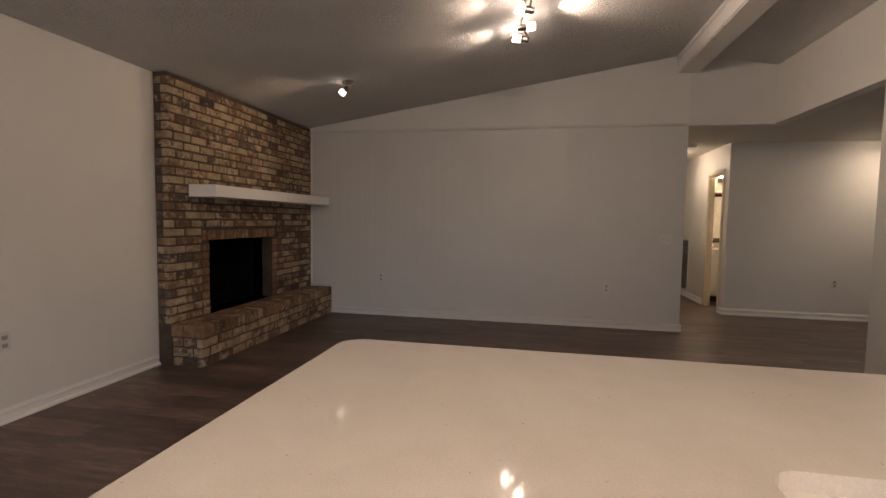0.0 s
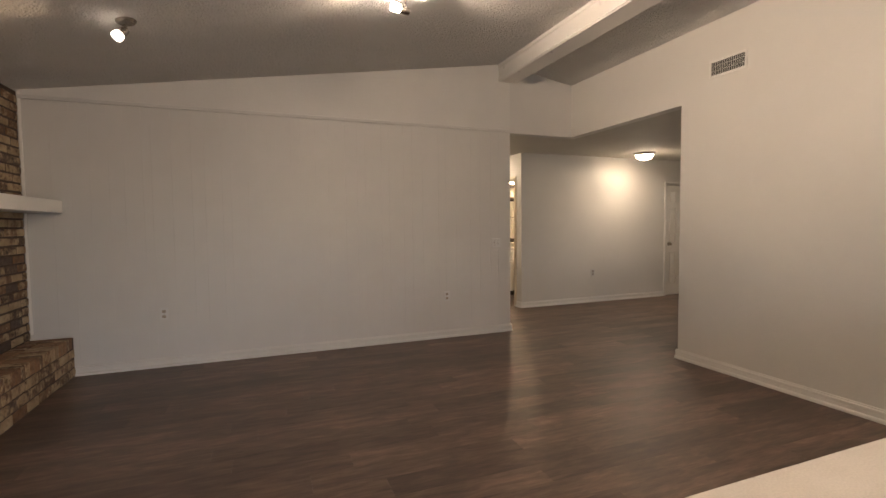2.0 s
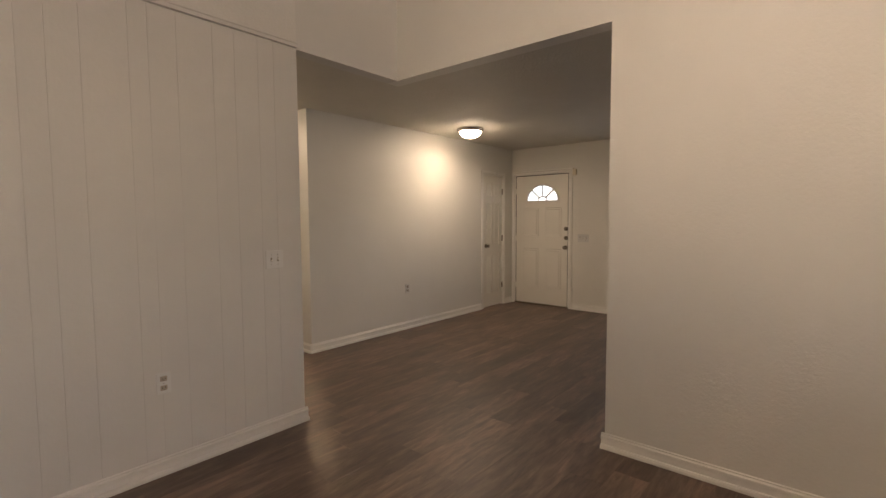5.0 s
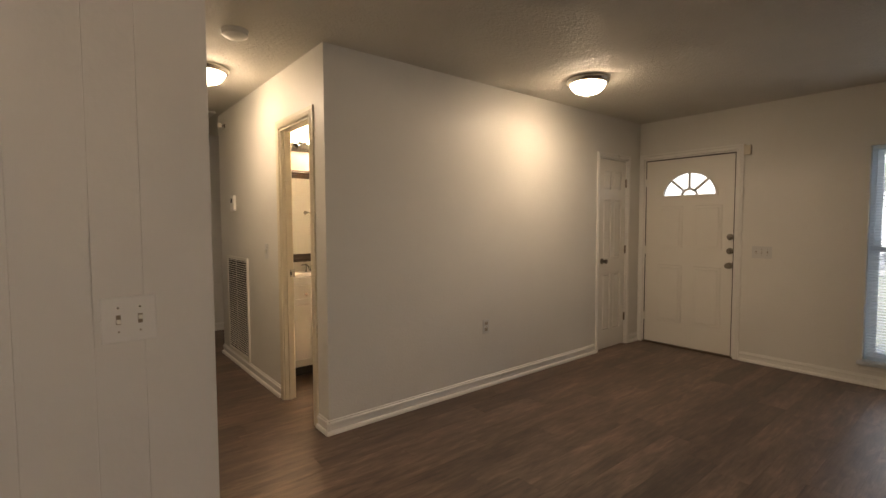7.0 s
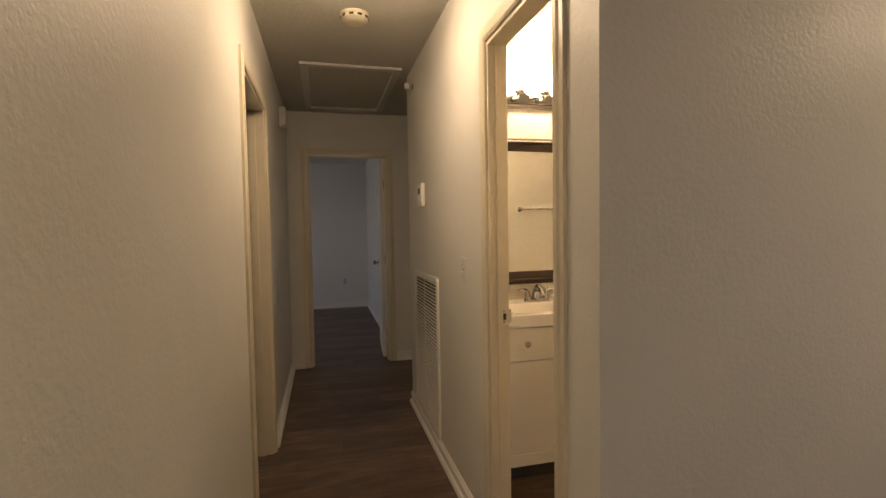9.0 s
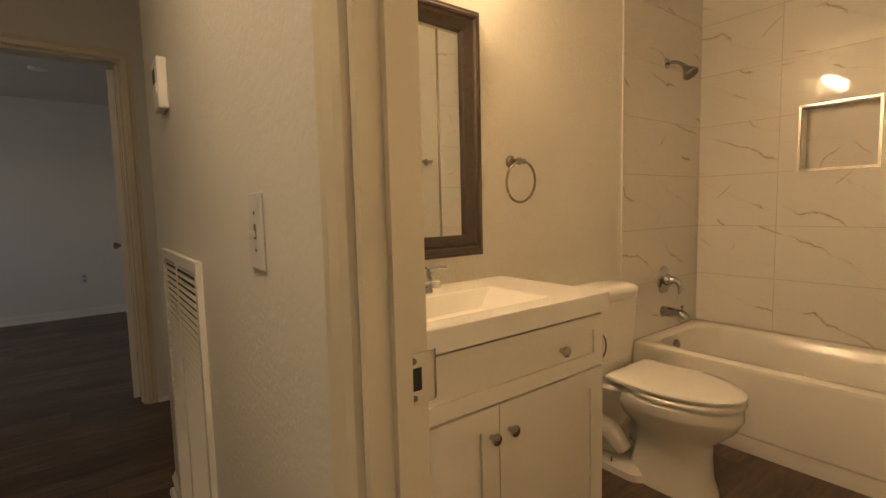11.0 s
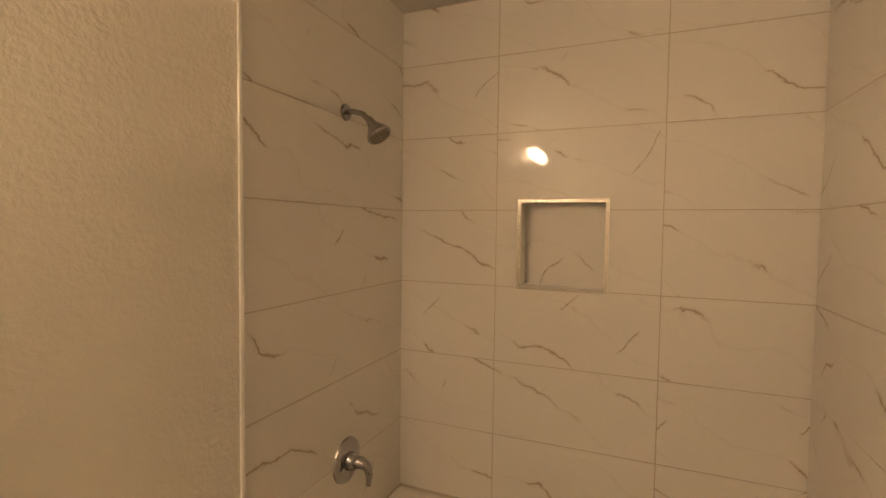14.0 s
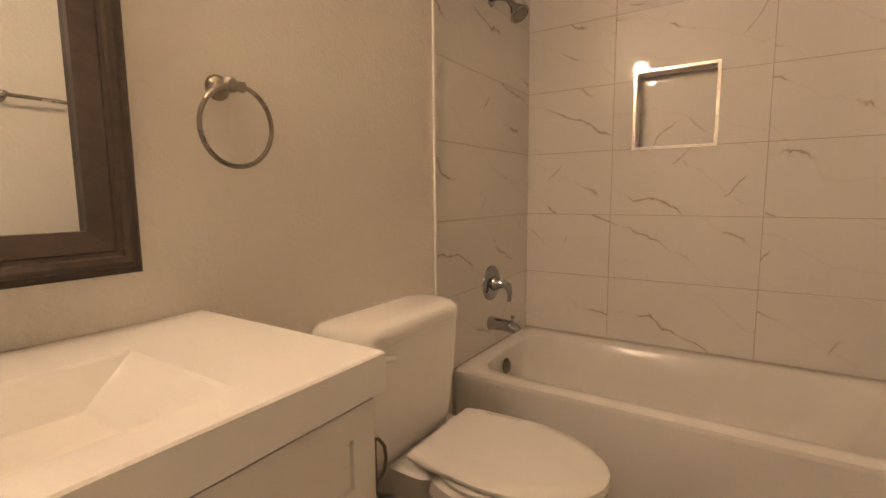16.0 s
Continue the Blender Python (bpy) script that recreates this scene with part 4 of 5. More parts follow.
def register(face, x, y, z, w, h):
    o = thing("air_vent", on_wall(face, x, y, z), "white metal supply register with upright fins", "air vent")
    # black sheet on the wall, painted as the shade inside the duct
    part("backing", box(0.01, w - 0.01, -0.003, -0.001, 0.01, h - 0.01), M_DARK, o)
    part("frame", slab(bmesh.new(), "y", -0.010, -0.0, 0, w, 0, h, ((0.018, w - 0.018, 0.018, h - 0.018),)), M_TRIM, o)
    n = 19
    for i in range(n):
        u = 0.024 + (w - 0.048) * i / (n - 1)
        f = part("fin", box(-0.0010, 0.0010, -0.007, 0.004, 0.018, h - 0.018), M_TRIM, o)
        f.matrix_basis = pose(u, -0.004, 0, 0, 0, 25)
    for zz in (h * 0.36, h * 0.64):
        part("cross_bar", box(0.018, w - 0.018, -0.006, -0.004, zz - 0.001, zz + 0.001), M_TRIM, o)
    return o


register("-x", XR, 3.437, 2.638, 0.352, 0.15)
gr = thing("air_grille", on_wall("-x", XC, 9.085, 0.10), "dusty white louvred return-air grille low on the wall", "air grille")
gw, gh = 0.67, 0.945
# no duct behind the louvres: its darkness is this black sheet
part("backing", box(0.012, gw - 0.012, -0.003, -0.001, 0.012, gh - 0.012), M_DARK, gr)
part("frame", slab(bmesh.new(), "y", -0.014, 0, 0, gw, 0, gh, ((0.028, gw - 0.028, 0.028, gh - 0.028),)), M_PLASTIC, gr)
bm = box(0.026, gw - 0.026, -0.006, 0.005, -0.0010, 0.0010)
lv = None
for i in range(42):
    if lv is None:
        lv = part("louvre", bm, M_PLASTIC, gr)
        o = lv
    else:
        o = new("louvre", lv.data)
        o.parent = gr
    o.matrix_basis = pose(0, -0.007, 0.038 + i * 0.0212, 14)
part("mullion", box(gw / 2 - 0.004, gw / 2 + 0.004, -0.015, -0.012, 0.028, gh - 0.028), M_PLASTIC, gr)

th = thing("thermostat", on_wall("-x", XC, 8.80, 1.556), "white wall thermostat with small dark display", "thermostat")
part("housing", box(-0.055, 0.055, -0.028, 0, -0.075, 0.075, bevel=0.006), M_TRIM, th)
part("display", box(-0.030, 0.018, -0.0295, -0.027, 0.005, 0.045), M_DARK, th)
part("button", box(0.028, 0.042, -0.031, -0.027, -0.03, 0.0, bevel=0.002), M_PLASTIC, th)
ch = thing("door_chime", on_wall("+x", XO, 9.86, 2.265), "white plastic door chime box high on the hall wall", "door chime")
part("housing", box(-0.055, 0.055, -0.05, 0, -0.075, 0.075, bevel=0.006), M_TRIM, ch)
part("base_rim", box(-0.05, 0.05, -0.03, -0.0, -0.092, -0.074, bevel=0.003), M_PLASTIC, ch)
se = thing("wall_sensor", on_wall("-x", XC, 9.08, 2.335), "small nickel wall sensor with dangling wire", "sensor")
part("mount", lathe(((0.022, 0), (0.022, 0.006), (0.008, 0.01), (0.008, 0.03)), 14, m=pose(0, 0, 0, 90)), M_NICKEL, se)
part("sensor_head", box(-0.016, 0.016, -0.062, -0.03, -0.02, 0.022, bevel=0.005), M_PLASTIC, se)
part("wire", tube([(0.01, -0.03, -0.015), (0.016, -0.03, -0.045), (0.004, -0.02, -0.065), (-0.006, -0.004, -0.04)], 0.0022, 6), M_PLASTIC, se)
al = thing("door_contact", on_wall("-x", XE, 5.712, 2.05), "cream alarm contact box beside the front door head", "alarm contact")
part("housing", box(-0.018, 0.03, -0.03, 0, -0.045, 0.045, bevel=0.004), M_CASING, al)
part("magnet", box(-0.032, -0.020, -0.02, 0, -0.045, 0.06, bevel=0.002), M_CASING, al)
cp = thing("cover_plate", on_wall("-x", XE, 4.99, 0.285), "blank painted cover plate low on the wall", "cover plate")
part("plate", box(-0.06, 0.06, -0.004, 0, -0.06, 0.06, bevel=0.002), M_WALL, cp)


def dome_light(x, y, label, group="dome lights"):
    o = thing("ceiling_light", pose(x, y, HC), label, "ceiling light", group)
    part("rim", lathe(((0.160, 0), (0.165, -0.006), (0.165, -0.018), (0.156, -0.032), (0.138, -0.042), (0.132, -0.034), (0.10, -0.02)), 40), M_SATIN, o, "brushed nickel rim", True)
    part("shade", lathe(((0.134, -0.034), (0.132, -0.050), (0.119, -0.075), (0.095, -0.097), (0.060, -0.111), (0.022, -0.117), (0.004, -0.118)), 40), M_GLOBE, o, "lit frosted glass bowl", True)
    part("finial", lathe(((0.012, -0.116), (0.012, -0.122), (0.006, -0.126), (0.009, -0.134), (0.003, -0.142)), 14), M_NICKEL, o, "", True)
    return o


dome_light(4.45, 6.21, "flush nickel ceiling light with lit frosted bowl")
dome_light(2.06, 7.76, "flush nickel ceiling light with lit frosted bowl")
# unseen fixture added to go with the kitchen fill lamp
kl = thing("ceiling_light", pose(0.1, -1.3, slope(0.1) - 0.01), "round lit ceiling light assumed over the kitchen, out of view", "ceiling light")
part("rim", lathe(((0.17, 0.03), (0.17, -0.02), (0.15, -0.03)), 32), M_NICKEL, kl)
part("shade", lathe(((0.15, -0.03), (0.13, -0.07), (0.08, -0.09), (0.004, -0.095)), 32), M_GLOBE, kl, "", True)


def smoke(x, y, r, label, material, dark=False):
    o = thing("smoke_detector", pose(x, y, HC), label, "smoke detector")
    part("base", lathe(((r, 0), (r, -0.010), (r * 0.96, -0.014)), 28), material, o)
    part("cover", lathe(((r * 0.93, -0.013), (r * 0.93, -0.030), (r * 0.7, -0.042), (r * 0.3, -0.045)), 28), material, o, "", True)
    for i in range(10 if dark else 0):
        a = 2 * math.pi * i / 10
        v = part("vent_slot", box(-0.012, 0.012, -0.002, 0.002, -0.028, -0.018), M_DARK, o)
        v.matrix_basis = pose(r * 0.93 * math.cos(a), r * 0.93 * math.sin(a), 0, 0, 0, math.degrees(a) + 90)
    return o


smoke(2.05, 6.96, 0.075, "round white smoke detector on the ceiling", M_TRIM)
smoke(2.07, 8.36, 0.076, "yellowed carbon monoxide alarm on the ceiling", M_CASING, True)

ha = thing("attic_hatch", pose(2.10, 9.72, HC), "painted attic hatch with moulded frame in the ceiling", "attic hatch", kind="structure")
part("panel", box(-0.30, 0.30, -0.55, 0.55, -0.006, 0.0), M_CEIL, ha)
for a, b, c, d in ((-0.35, -0.295, -0.60, 0.60), (0.295, 0.35, -0.60, 0.60), (-0.295, 0.295, -0.60, -0.545), (-0.295, 0.295, 0.545, 0.60)):
    part("frame_rail", box(a, b, c, d, -0.018, 0, bevel=0.004), M_WALL, ha)
bv = thing("ceiling_vent", pose(2.05, 12.6, HC), "small round white ceiling vent", "ceiling vent")
part("cover", lathe(((0.07, 0), (0.07, -0.012), (0.04, -0.02)), 20), M_TRIM, bv)

# ---- living room lights ----
TX = -0.31
TZ = slope(TX)
tr = thing("track_light", pose(TX, 3.23, TZ), "brushed nickel four-head track light, lit", "track light")
part("canopy", lathe(((0.065, 0.012), (0.065, -0.012), (0.05, -0.022)), 24, m=pose(0, -0.15, 0, 0, -9)), M_NICKEL, tr, "", True)
part("stem", tube([(0, -0.15, -0.015), (0, -0.15, -0.06)], 0.008, 10), M_NICKEL, tr)
part("bar", tube([(0.045 * math.sin((y + 0.45) * 7.0), y, -0.062) for y in [-0.46 + 0.92 * i / 30 for i in range(31)]], 0.008, 8), M_NICKEL, tr, "wavy nickel bar", True)
for y, s in ((0.42, -1), (0.16, 1), (-0.15, -1), (-0.41, 1)):
    bx = 0.045 * math.sin((y + 0.45) * 7.0)
    hd = part("head", lathe(((0.010, -0.030), (0.024, -0.026), (0.027, 0.0), (0.027, 0.045), (0.024, 0.048)), 18, m=pose(bx, y, -0.115, 0, s * 82, 8)), M_NICKEL, tr, "", True)
    part("neck", tube([(bx, y, -0.062), (bx, y, -0.115)], 0.007, 8), M_NICKEL, hd)
    part("glass", lathe(((0.026, 0.046), (0.031, 0.054), (0.031, 0.108), (0.027, 0.112)), 18, m=pose(bx, y, -0.115, 0, s * 82, 8)), M_SPOTGLASS, hd, "lit frosted glass cylinder", True)
SXP, SYP = -2.145, 4.045
sp = thing("ceiling_spotlight", pose(SXP, SYP, slope(SXP)), "small nickel ceiling spotlight aimed at the brick", "spotlight")
part("canopy", lathe(((0.062, 0.010), (0.062, -0.008), (0.052, -0.018)), 24, m=pose(0, 0, 0, 0, -9)), M_NICKEL, sp, "", True)
part("stem", tube([(0, 0, -0.012), (0.0, 0, -0.05), (-0.010, -0.01, -0.07)], 0.007, 8), M_NICKEL, sp)
hm = pose(-0.012, -0.012, -0.075) @ Vector((-0.55, -0.35, -0.75)).to_track_quat("Z", "Y").to_matrix().to_4x4()
hd = part("head", lathe(((0.010, -0.026), (0.024, -0.022), (0.028, 0.0), (0.029, 0.030), (0.027, 0.034)), 18, m=hm), M_NICKEL, sp, "", True)
part("glass", lathe(((0.027, 0.032), (0.034, 0.04), (0.036, 0.070), (0.030, 0.076)), 18, m=hm), M_LENS, hd, "lit frosted glass", True)

# ---- bath: vanity ----
VX0, VX1, VYF = 2.661, 3.597, 7.995
va = thing("bathroom_vanity", pose(VX0, VYF, 0), "white shaker vanity cabinet with nickel knobs", "vanity")
vw, vd = VX1 - VX0, YW - VYF - 0.003
part("body", box(0.0, vw, 0.020, vd, 0.09, 0.827), M_VANITY, va)
# near-black toe kick carries the shade under the white cabinet
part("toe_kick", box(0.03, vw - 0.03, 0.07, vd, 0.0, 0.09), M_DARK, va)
for a in (0.0, vw - 0.045):
    part("foot", box(a, a + 0.045, 0.004, 0.05, 0.0, 0.09, bevel=0.002), M_VANITY, va)


def shaker(name, a, b, z0, z1, rail):
    f = part(name, plate_with_hole([(a, z0), (b, z0), (b, z1), (a, z1)], [(a + rail, z0 + rail), (b - rail, z0 + rail), (b - rail, z1 - rail), (a + rail, z1 - rail)], 0.0, 0.019), M_VANITY, va)
    part("panel", box(a + rail, b - rail, 0.008, 0.016, z0 + rail, z1 - rail), M_VANITY, f)
    return f


def pull(parent, x, z):
    part("knob", lathe(((0.008, 0), (0.007, 0.010), (0.009, 0.014), (0.0155, 0.017), (0.0165, 0.021), (0.015, 0.025), (0.004, 0.027)), 18, m=pose(x, 0, z, 90)), M_SATIN, parent, "brushed nickel knob", True)


dr = shaker("drawer", 0.004, vw - 0.004, 0.652, 0.818, 0.045)
pull(dr, 0.210, 0.739)
pull(dr, 0.722, 0.739)
dl = shaker("door", 0.004, vw / 2 - 0.002, 0.10, 0.645, 0.06)
pull(dl, vw / 2 - 0.030, 0.566)
d2 = shaker("door", vw / 2 + 0.002, vw - 0.004, 0.10, 0.645, 0.06)
pull(d2, vw / 2 + 0.038, 0.568)
tp = thing("washbasin", pose(VX0 - 0.012, VYF - 0.012, 0.828), "thick white cultured marble washbasin top with trough bowl", "washbasin")
tw, td, tz = vw + 0.024, vd + 0.012, 0.061
bm = bmesh.new()
bx0, bx1, by0, by1 = 0.19, 0.755, 0.070, 0.335
outer_hi = [(0.003, 0.003), (tw - 0.003, 0.003), (tw - 0.003, td), (0.003, td)]


def ring4(pts, z):
    return [bm.verts.new((x, y, z)) for x, y in pts]


def skin(a, b):
    for i in range(len(a)):
        bm.faces.new((a[i], a[(i + 1) % len(a)], b[(i + 1) % len(a)], b[i]))


r0 = ring4([(0, 0), (tw, 0), (tw, td), (0, td)], 0)
r1 = ring4([(0, 0), (tw, 0), (tw, td), (0, td)], tz - 0.003)
r2 = ring4(outer_hi, tz)
r3 = ring4([(bx0 - 0.004, by0 - 0.004), (bx1 + 0.004, by0 - 0.004), (bx1 + 0.004, by1 + 0.004), (bx0 - 0.004, by1 + 0.004)], tz)
r4 = ring4([(bx0, by0), (bx1, by0), (bx1, by1), (bx0, by1)], tz - 0.005)
r5 = ring4([(bx0 + 0.10, by0 + 0.02), (bx1 - 0.10, by0 + 0.02), (bx1 - 0.10, by1 - 0.035), (bx0 + 0.10, by1 - 0.035)], tz - 0.085)
r6 = ring4([(bx0 + 0.13, by0 + 0.045), (bx1 - 0.13, by0 + 0.045), (bx1 - 0.13, by1 - 0.06), (bx0 + 0.13, by1 - 0.06)], tz - 0.098)
for a, b in ((r0, r1), (r1, r2), (r2, r3), (r3, r4), (r4, r5), (r5, r6)):
    skin(a, b)
bm.faces.new(r6)
part("top_slab", bm, M_SINK, tp)
part("drain", lathe(((0.022, -0.0375), (0.022, -0.033), (0.015, -0.032), (0.013, -0.035)), 18, m=pose(0.45, 0.215, 0)), M_CHROME, tp, "chrome drain", True)

# faucet
fa = thing("sink_faucet", pose(3.118, 8.385, 0.889), "chrome two-handle centerset faucet", "faucet")
part("base_plate", loft([round_rect(0, 0, 0.082, 0.026, 0.026, 0), round_rect(0, 0, 0.080, 0.025, 0.025, 0.012), round_rect(0, 0, 0.068, 0.018, 0.018, 0.022)]), M_CHROME, fa, "", True)
sp_pts = [(0, 0.006, 0.012), (0, 0.004, 0.040), (0, -0.004, 0.066), (0, -0.026, 0.084), (0, -0.056, 0.086), (0, -0.084, 0.072), (0, -0.098, 0.050)]
part("spout", tube(sp_pts, 0.015, 16, taper=[0.030, 0.027, 0.024, 0.022, 0.020, 0.017, 0.014]), M_CHROME, fa, "", True)
for s in (-1, 1):
    hd = part("handle_hub", lathe(((0.021, 0.016), (0.018, 0.035), (0.014, 0.052), (0.012, 0.060), (0.004, 0.064)), 18, m=pose(s * 0.058, 0, 0)), M_CHROME, fa, "", True)
    part("lever", tube([(s * 0.058, 0, 0.058), (s * 0.075, -0.006, 0.070), (s * 0.10, -0.014, 0.076), (s * 0.128, -0.022, 0.074)], 0.007, 8, taper=[0.010, 0.009, 0.0075, 0.006]), M_CHROME, hd, "", True)
part("lift_rod", tube([(0, 0.020, 0.02), (0, 0.020, 0.075)], 0.0025, 6), M_CHROME, fa)
cup = thing("small_cap", pose(3.255, 8.435, 0.889), "small white plastic cap beside the faucet", "cap")
part("cap_body", lathe(((0.016, 0), (0.0165, 0.018), (0.014, 0.024), (0.004, 0.025)), 18), M_SINK, cup, "", True)

# mirror
mi = thing("wall_mirror", on_wall("-y", 2.785, YW - 0.002, 0.988), "rectangular wall mirror in dark wooden frame", "mirror")
mw, mh = 0.705, 0.885


def frame_rings(steps):
    return [[(o, y, o), (mw - o, y, o), (mw - o, y, mh - o), (o, y, mh - o)] for o, y in steps]


part("frame", loft(frame_rings(((0.0, 0.0), (0.0, -0.026), (0.004, -0.030), (0.012, -0.030), (0.015, -0.037), (0.022, -0.042), (0.031, -0.040), (0.034, -0.033), (0.040, -0.030))), cap0=False, cap1=False), M_FRAME, mi)
part("inner_lip", loft(frame_rings(((0.040, -0.030), (0.043, -0.033), (0.072, -0.024), (0.077, -0.022), (0.077, -0.006))), cap0=False, cap1=False), M_FRAME, mi)
gl = part("mirror_glass", box(0.070, mw - 0.070, -0.010, -0.006, 0.072, mh - 0.072), M_MIRROR, mi)
gl.matrix_basis = pose(mw / 2, -0.013, 0, 0, 0, 1.5) @ pose(-mw / 2, 0.008, 0)

# vanity light
vl = thing("vanity_light", on_wall("-y", 3.18, YW, 2.11), "chrome vanity light bar with three lit glass shades", "vanity light")
bar = part("back_plate", box(-0.245, 0.245, -0.016, 0, -0.056, 0.056, bevel=0.006), M_CHROME, vl)
part("plate_step", box(-0.236, 0.236, -0.024, -0.015, -0.044, 0.044, bevel=0.004), M_CHROME, bar)
part("plate_step", box(-0.226, 0.226, -0.033, -0.023, -0.030, 0.030, bevel=0.005), M_CHROME, bar)
for u in (-0.165, 0.0, 0.165):
    ar = part("arm", tube([(u, -0.03, 0.0), (u, -0.06, -0.012), (u, -0.092, -0.004), (u, -0.098, 0.016)], 0.008, 8), M_CHROME, vl, "", True)
    part("fitter", lathe(((0.012, 0.006), (0.030, 0.014), (0.033, 0.026), (0.028, 0.030)), 18, m=pose(u, -0.098, 0)), M_CHROME, ar, "", True)
    part("shade", lathe(((0.026, 0.028), (0.036, 0.046), (0.043, 0.081), (0.046, 0.111), (0.042, 0.112)), 20, m=pose(u, -0.098, 0)), M_VSHADE, ar, "lit frosted glass shade", True)

# towel ring and bar
tg = thing("towel_ring", on_wall("-y", 3.671, YW, 1.344), "brushed nickel towel ring on the wall", "towel ring")
part("rosette", lathe(((0.026, 0), (0.026, 0.006), (0.021, 0.012), (0.012, 0.018), (0.011, 0.042), (0.016, 0.046), (0.016, 0.052), (0.010, 0.058)), 20, m=pose(0, 0, 0, 90)), M_NICKEL, tg, "", True)
part("cross_arm", tube([(-0.004, -0.045, 0.0), (0.03, -0.047, 0.0)], 0.009, 10, taper=[0.008, 0.012]), M_NICKEL, tg, "", True)
part("ring", tube([(0.012 + 0.081 * math.cos(2 * math.pi * i / 40), -0.047 - 0.006 * math.sin(2 * math.pi * i / 40), -0.081 + 0.081 * math.sin(2 * math.pi * i / 40)) for i in range(41)], 0.0052, 10), M_NICKEL, tg, "", True)
tb = thing("towel_bar", on_wall("+y", 4.385, YR, 1.505), "brushed nickel towel bar on the wall", "towel bar")
for u in (0.0, 0.62):
    part("bracket", lathe(((0.024, 0), (0.024, 0.006), (0.012, 0.014), (0.011, 0.05), (0.014, 0.062), (0.006, 0.068)), 16, m=pose(u, 0, 0, 90)), M_SATIN, tb, "", True)
part("bar", tube([(0, -0.055, 0), (0.62, -0.055, 0)], 0.008, 10), M_SATIN, tb, "", True)

# ---- toilet ----
to = thing("toilet", pose(4.170, YV - 0.006, 0), "white two-piece toilet with lid down", "toilet")
part("bowl", loft([oval(0, -0.47, 0.108, 0.165, 0.0, 40, front=1.10, square=2.8), oval(0, -0.47, 0.106, 0.162, 0.022, 40, front=1.10, square=2.8), oval(0, -0.47, 0.096, 0.152, 0.07, 40, front=1.08, square=2.6),
                  oval(0, -0.475, 0.090, 0.146, 0.15, 40, front=1.06, square=2.4), oval(0, -0.475, 0.092, 0.148, 0.215, 40, front=1.06, square=2.2), oval(0, -0.465, 0.118, 0.178, 0.250, 40, front=1.14), oval(0, -0.458, 0.152, 0.203, 0.288, 40, front=1.22),
                  oval(0, -0.456, 0.174, 0.212, 0.322, 40, front=1.27), oval(0, -0.456, 0.183, 0.216, 0.338, 40, front=1.285), oval(0, -0.456, 0.186, 0.217, 0.350, 40, front=1.285), oval(0, -0.458, 0.186, 0.214, 0.386, 40, front=1.28), oval(0, -0.46, 0.174, 0.20, 0.396, 40, front=1.28)]), M_PORCELAIN, to, "", True)
part("rear_deck", loft([round_rect(0, -0.165, 0.070, 0.095, 0.03, 0.0), round_rect(0, -0.165, 0.066, 0.092, 0.03, 0.16), round_rect(0, -0.20, 0.11, 0.135, 0.04, 0.27), round_rect(0, -0.205, 0.162, 0.145, 0.06, 0.350), round_rect(0, -0.208, 0.172, 0.148, 0.06, 0.388), round_rect(0, -0.205, 0.163, 0.14, 0.06, 0.396)]), M_PORCELAIN, to, "", True)
part("foot_flange", loft([round_rect(0, -0.25, 0.135, 0.16, 0.05, 0.0), round_rect(0, -0.25, 0.133, 0.158, 0.05, 0.03), round_rect(0, -0.25, 0.11, 0.14, 0.05, 0.05)]), M_PORCELAIN, to, "", True)
for s in (-1, 1):
    part("trapway", tube([(s * 0.065, -0.30, 0.09), (s * 0.088, -0.24, 0.17), (s * 0.098, -0.17, 0.20), (s * 0.092, -0.11, 0.15), (s * 0.085, -0.09, 0.06)], 0.05, 12, taper=[0.035, 0.05, 0.052, 0.05, 0.045]), M_PORCELAIN, to, "", True)
    part("bolt", tube([(s * 0.118, -0.27, 0.03), (s * 0.118, -0.27, 0.062)], 0.004, 8), M_BRONZE, to)
    part("bolt_cap", lathe(((0.024, 0.03), (0.024, 0.04), (0.018, 0.052), (0.005, 0.056)), 16, m=pose(s * 0.112, -0.19, 0.0)), M_PORCELAIN, to, "", True)
part("tank", loft([round_rect(-0.060, -0.150, 0.165, 0.056, 0.05, 0.397), round_rect(-0.060, -0.150, 0.190, 0.070, 0.05, 0.408), round_rect(-0.060, -0.150, 0.203, 0.077, 0.048, 0.44), round_rect(-0.060, -0.148, 0.222, 0.083, 0.04, 0.60), round_rect(-0.060, -0.147, 0.232, 0.086, 0.04, 0.735)]), M_PORCELAIN, to, "", True)
part("tank_lid", loft([round_rect(-0.060, -0.140, 0.230, 0.090, 0.06, 0.735, 8), round_rect(-0.060, -0.139, 0.248, 0.104, 0.075, 0.741, 8), round_rect(-0.060, -0.139, 0.251, 0.106, 0.078, 0.762, 8), round_rect(-0.060, -0.139, 0.247, 0.102, 0.078, 0.778, 8), round_rect(-0.060, -0.139, 0.234, 0.090, 0.075, 0.790, 8), round_rect(-0.060, -0.139, 0.205, 0.062, 0.055, 0.796, 8)]), M_PORCELAIN, to, "", True)
lev = part("flush_lever", tube([(-0.238, -0.226, 0.716), (-0.238, -0.243, 0.716), (-0.218, -0.248, 0.713), (-0.186, -0.249, 0.706)], 0.008, 8, taper=[0.012, 0.011, 0.010, 0.008]), M_PORCELAIN, to, "white flush lever", True)
part("seat", loft([oval(0, -0.475, 0.172, 0.195, 0.397, front=1.30), oval(0, -0.475, 0.184, 0.205, 0.401, front=1.30), oval(0, -0.475, 0.186, 0.206, 0.412, front=1.30), oval(0, -0.475, 0.180, 0.200, 0.418, front=1.30)]), M_PORCELAIN, to, "white seat ring", True)


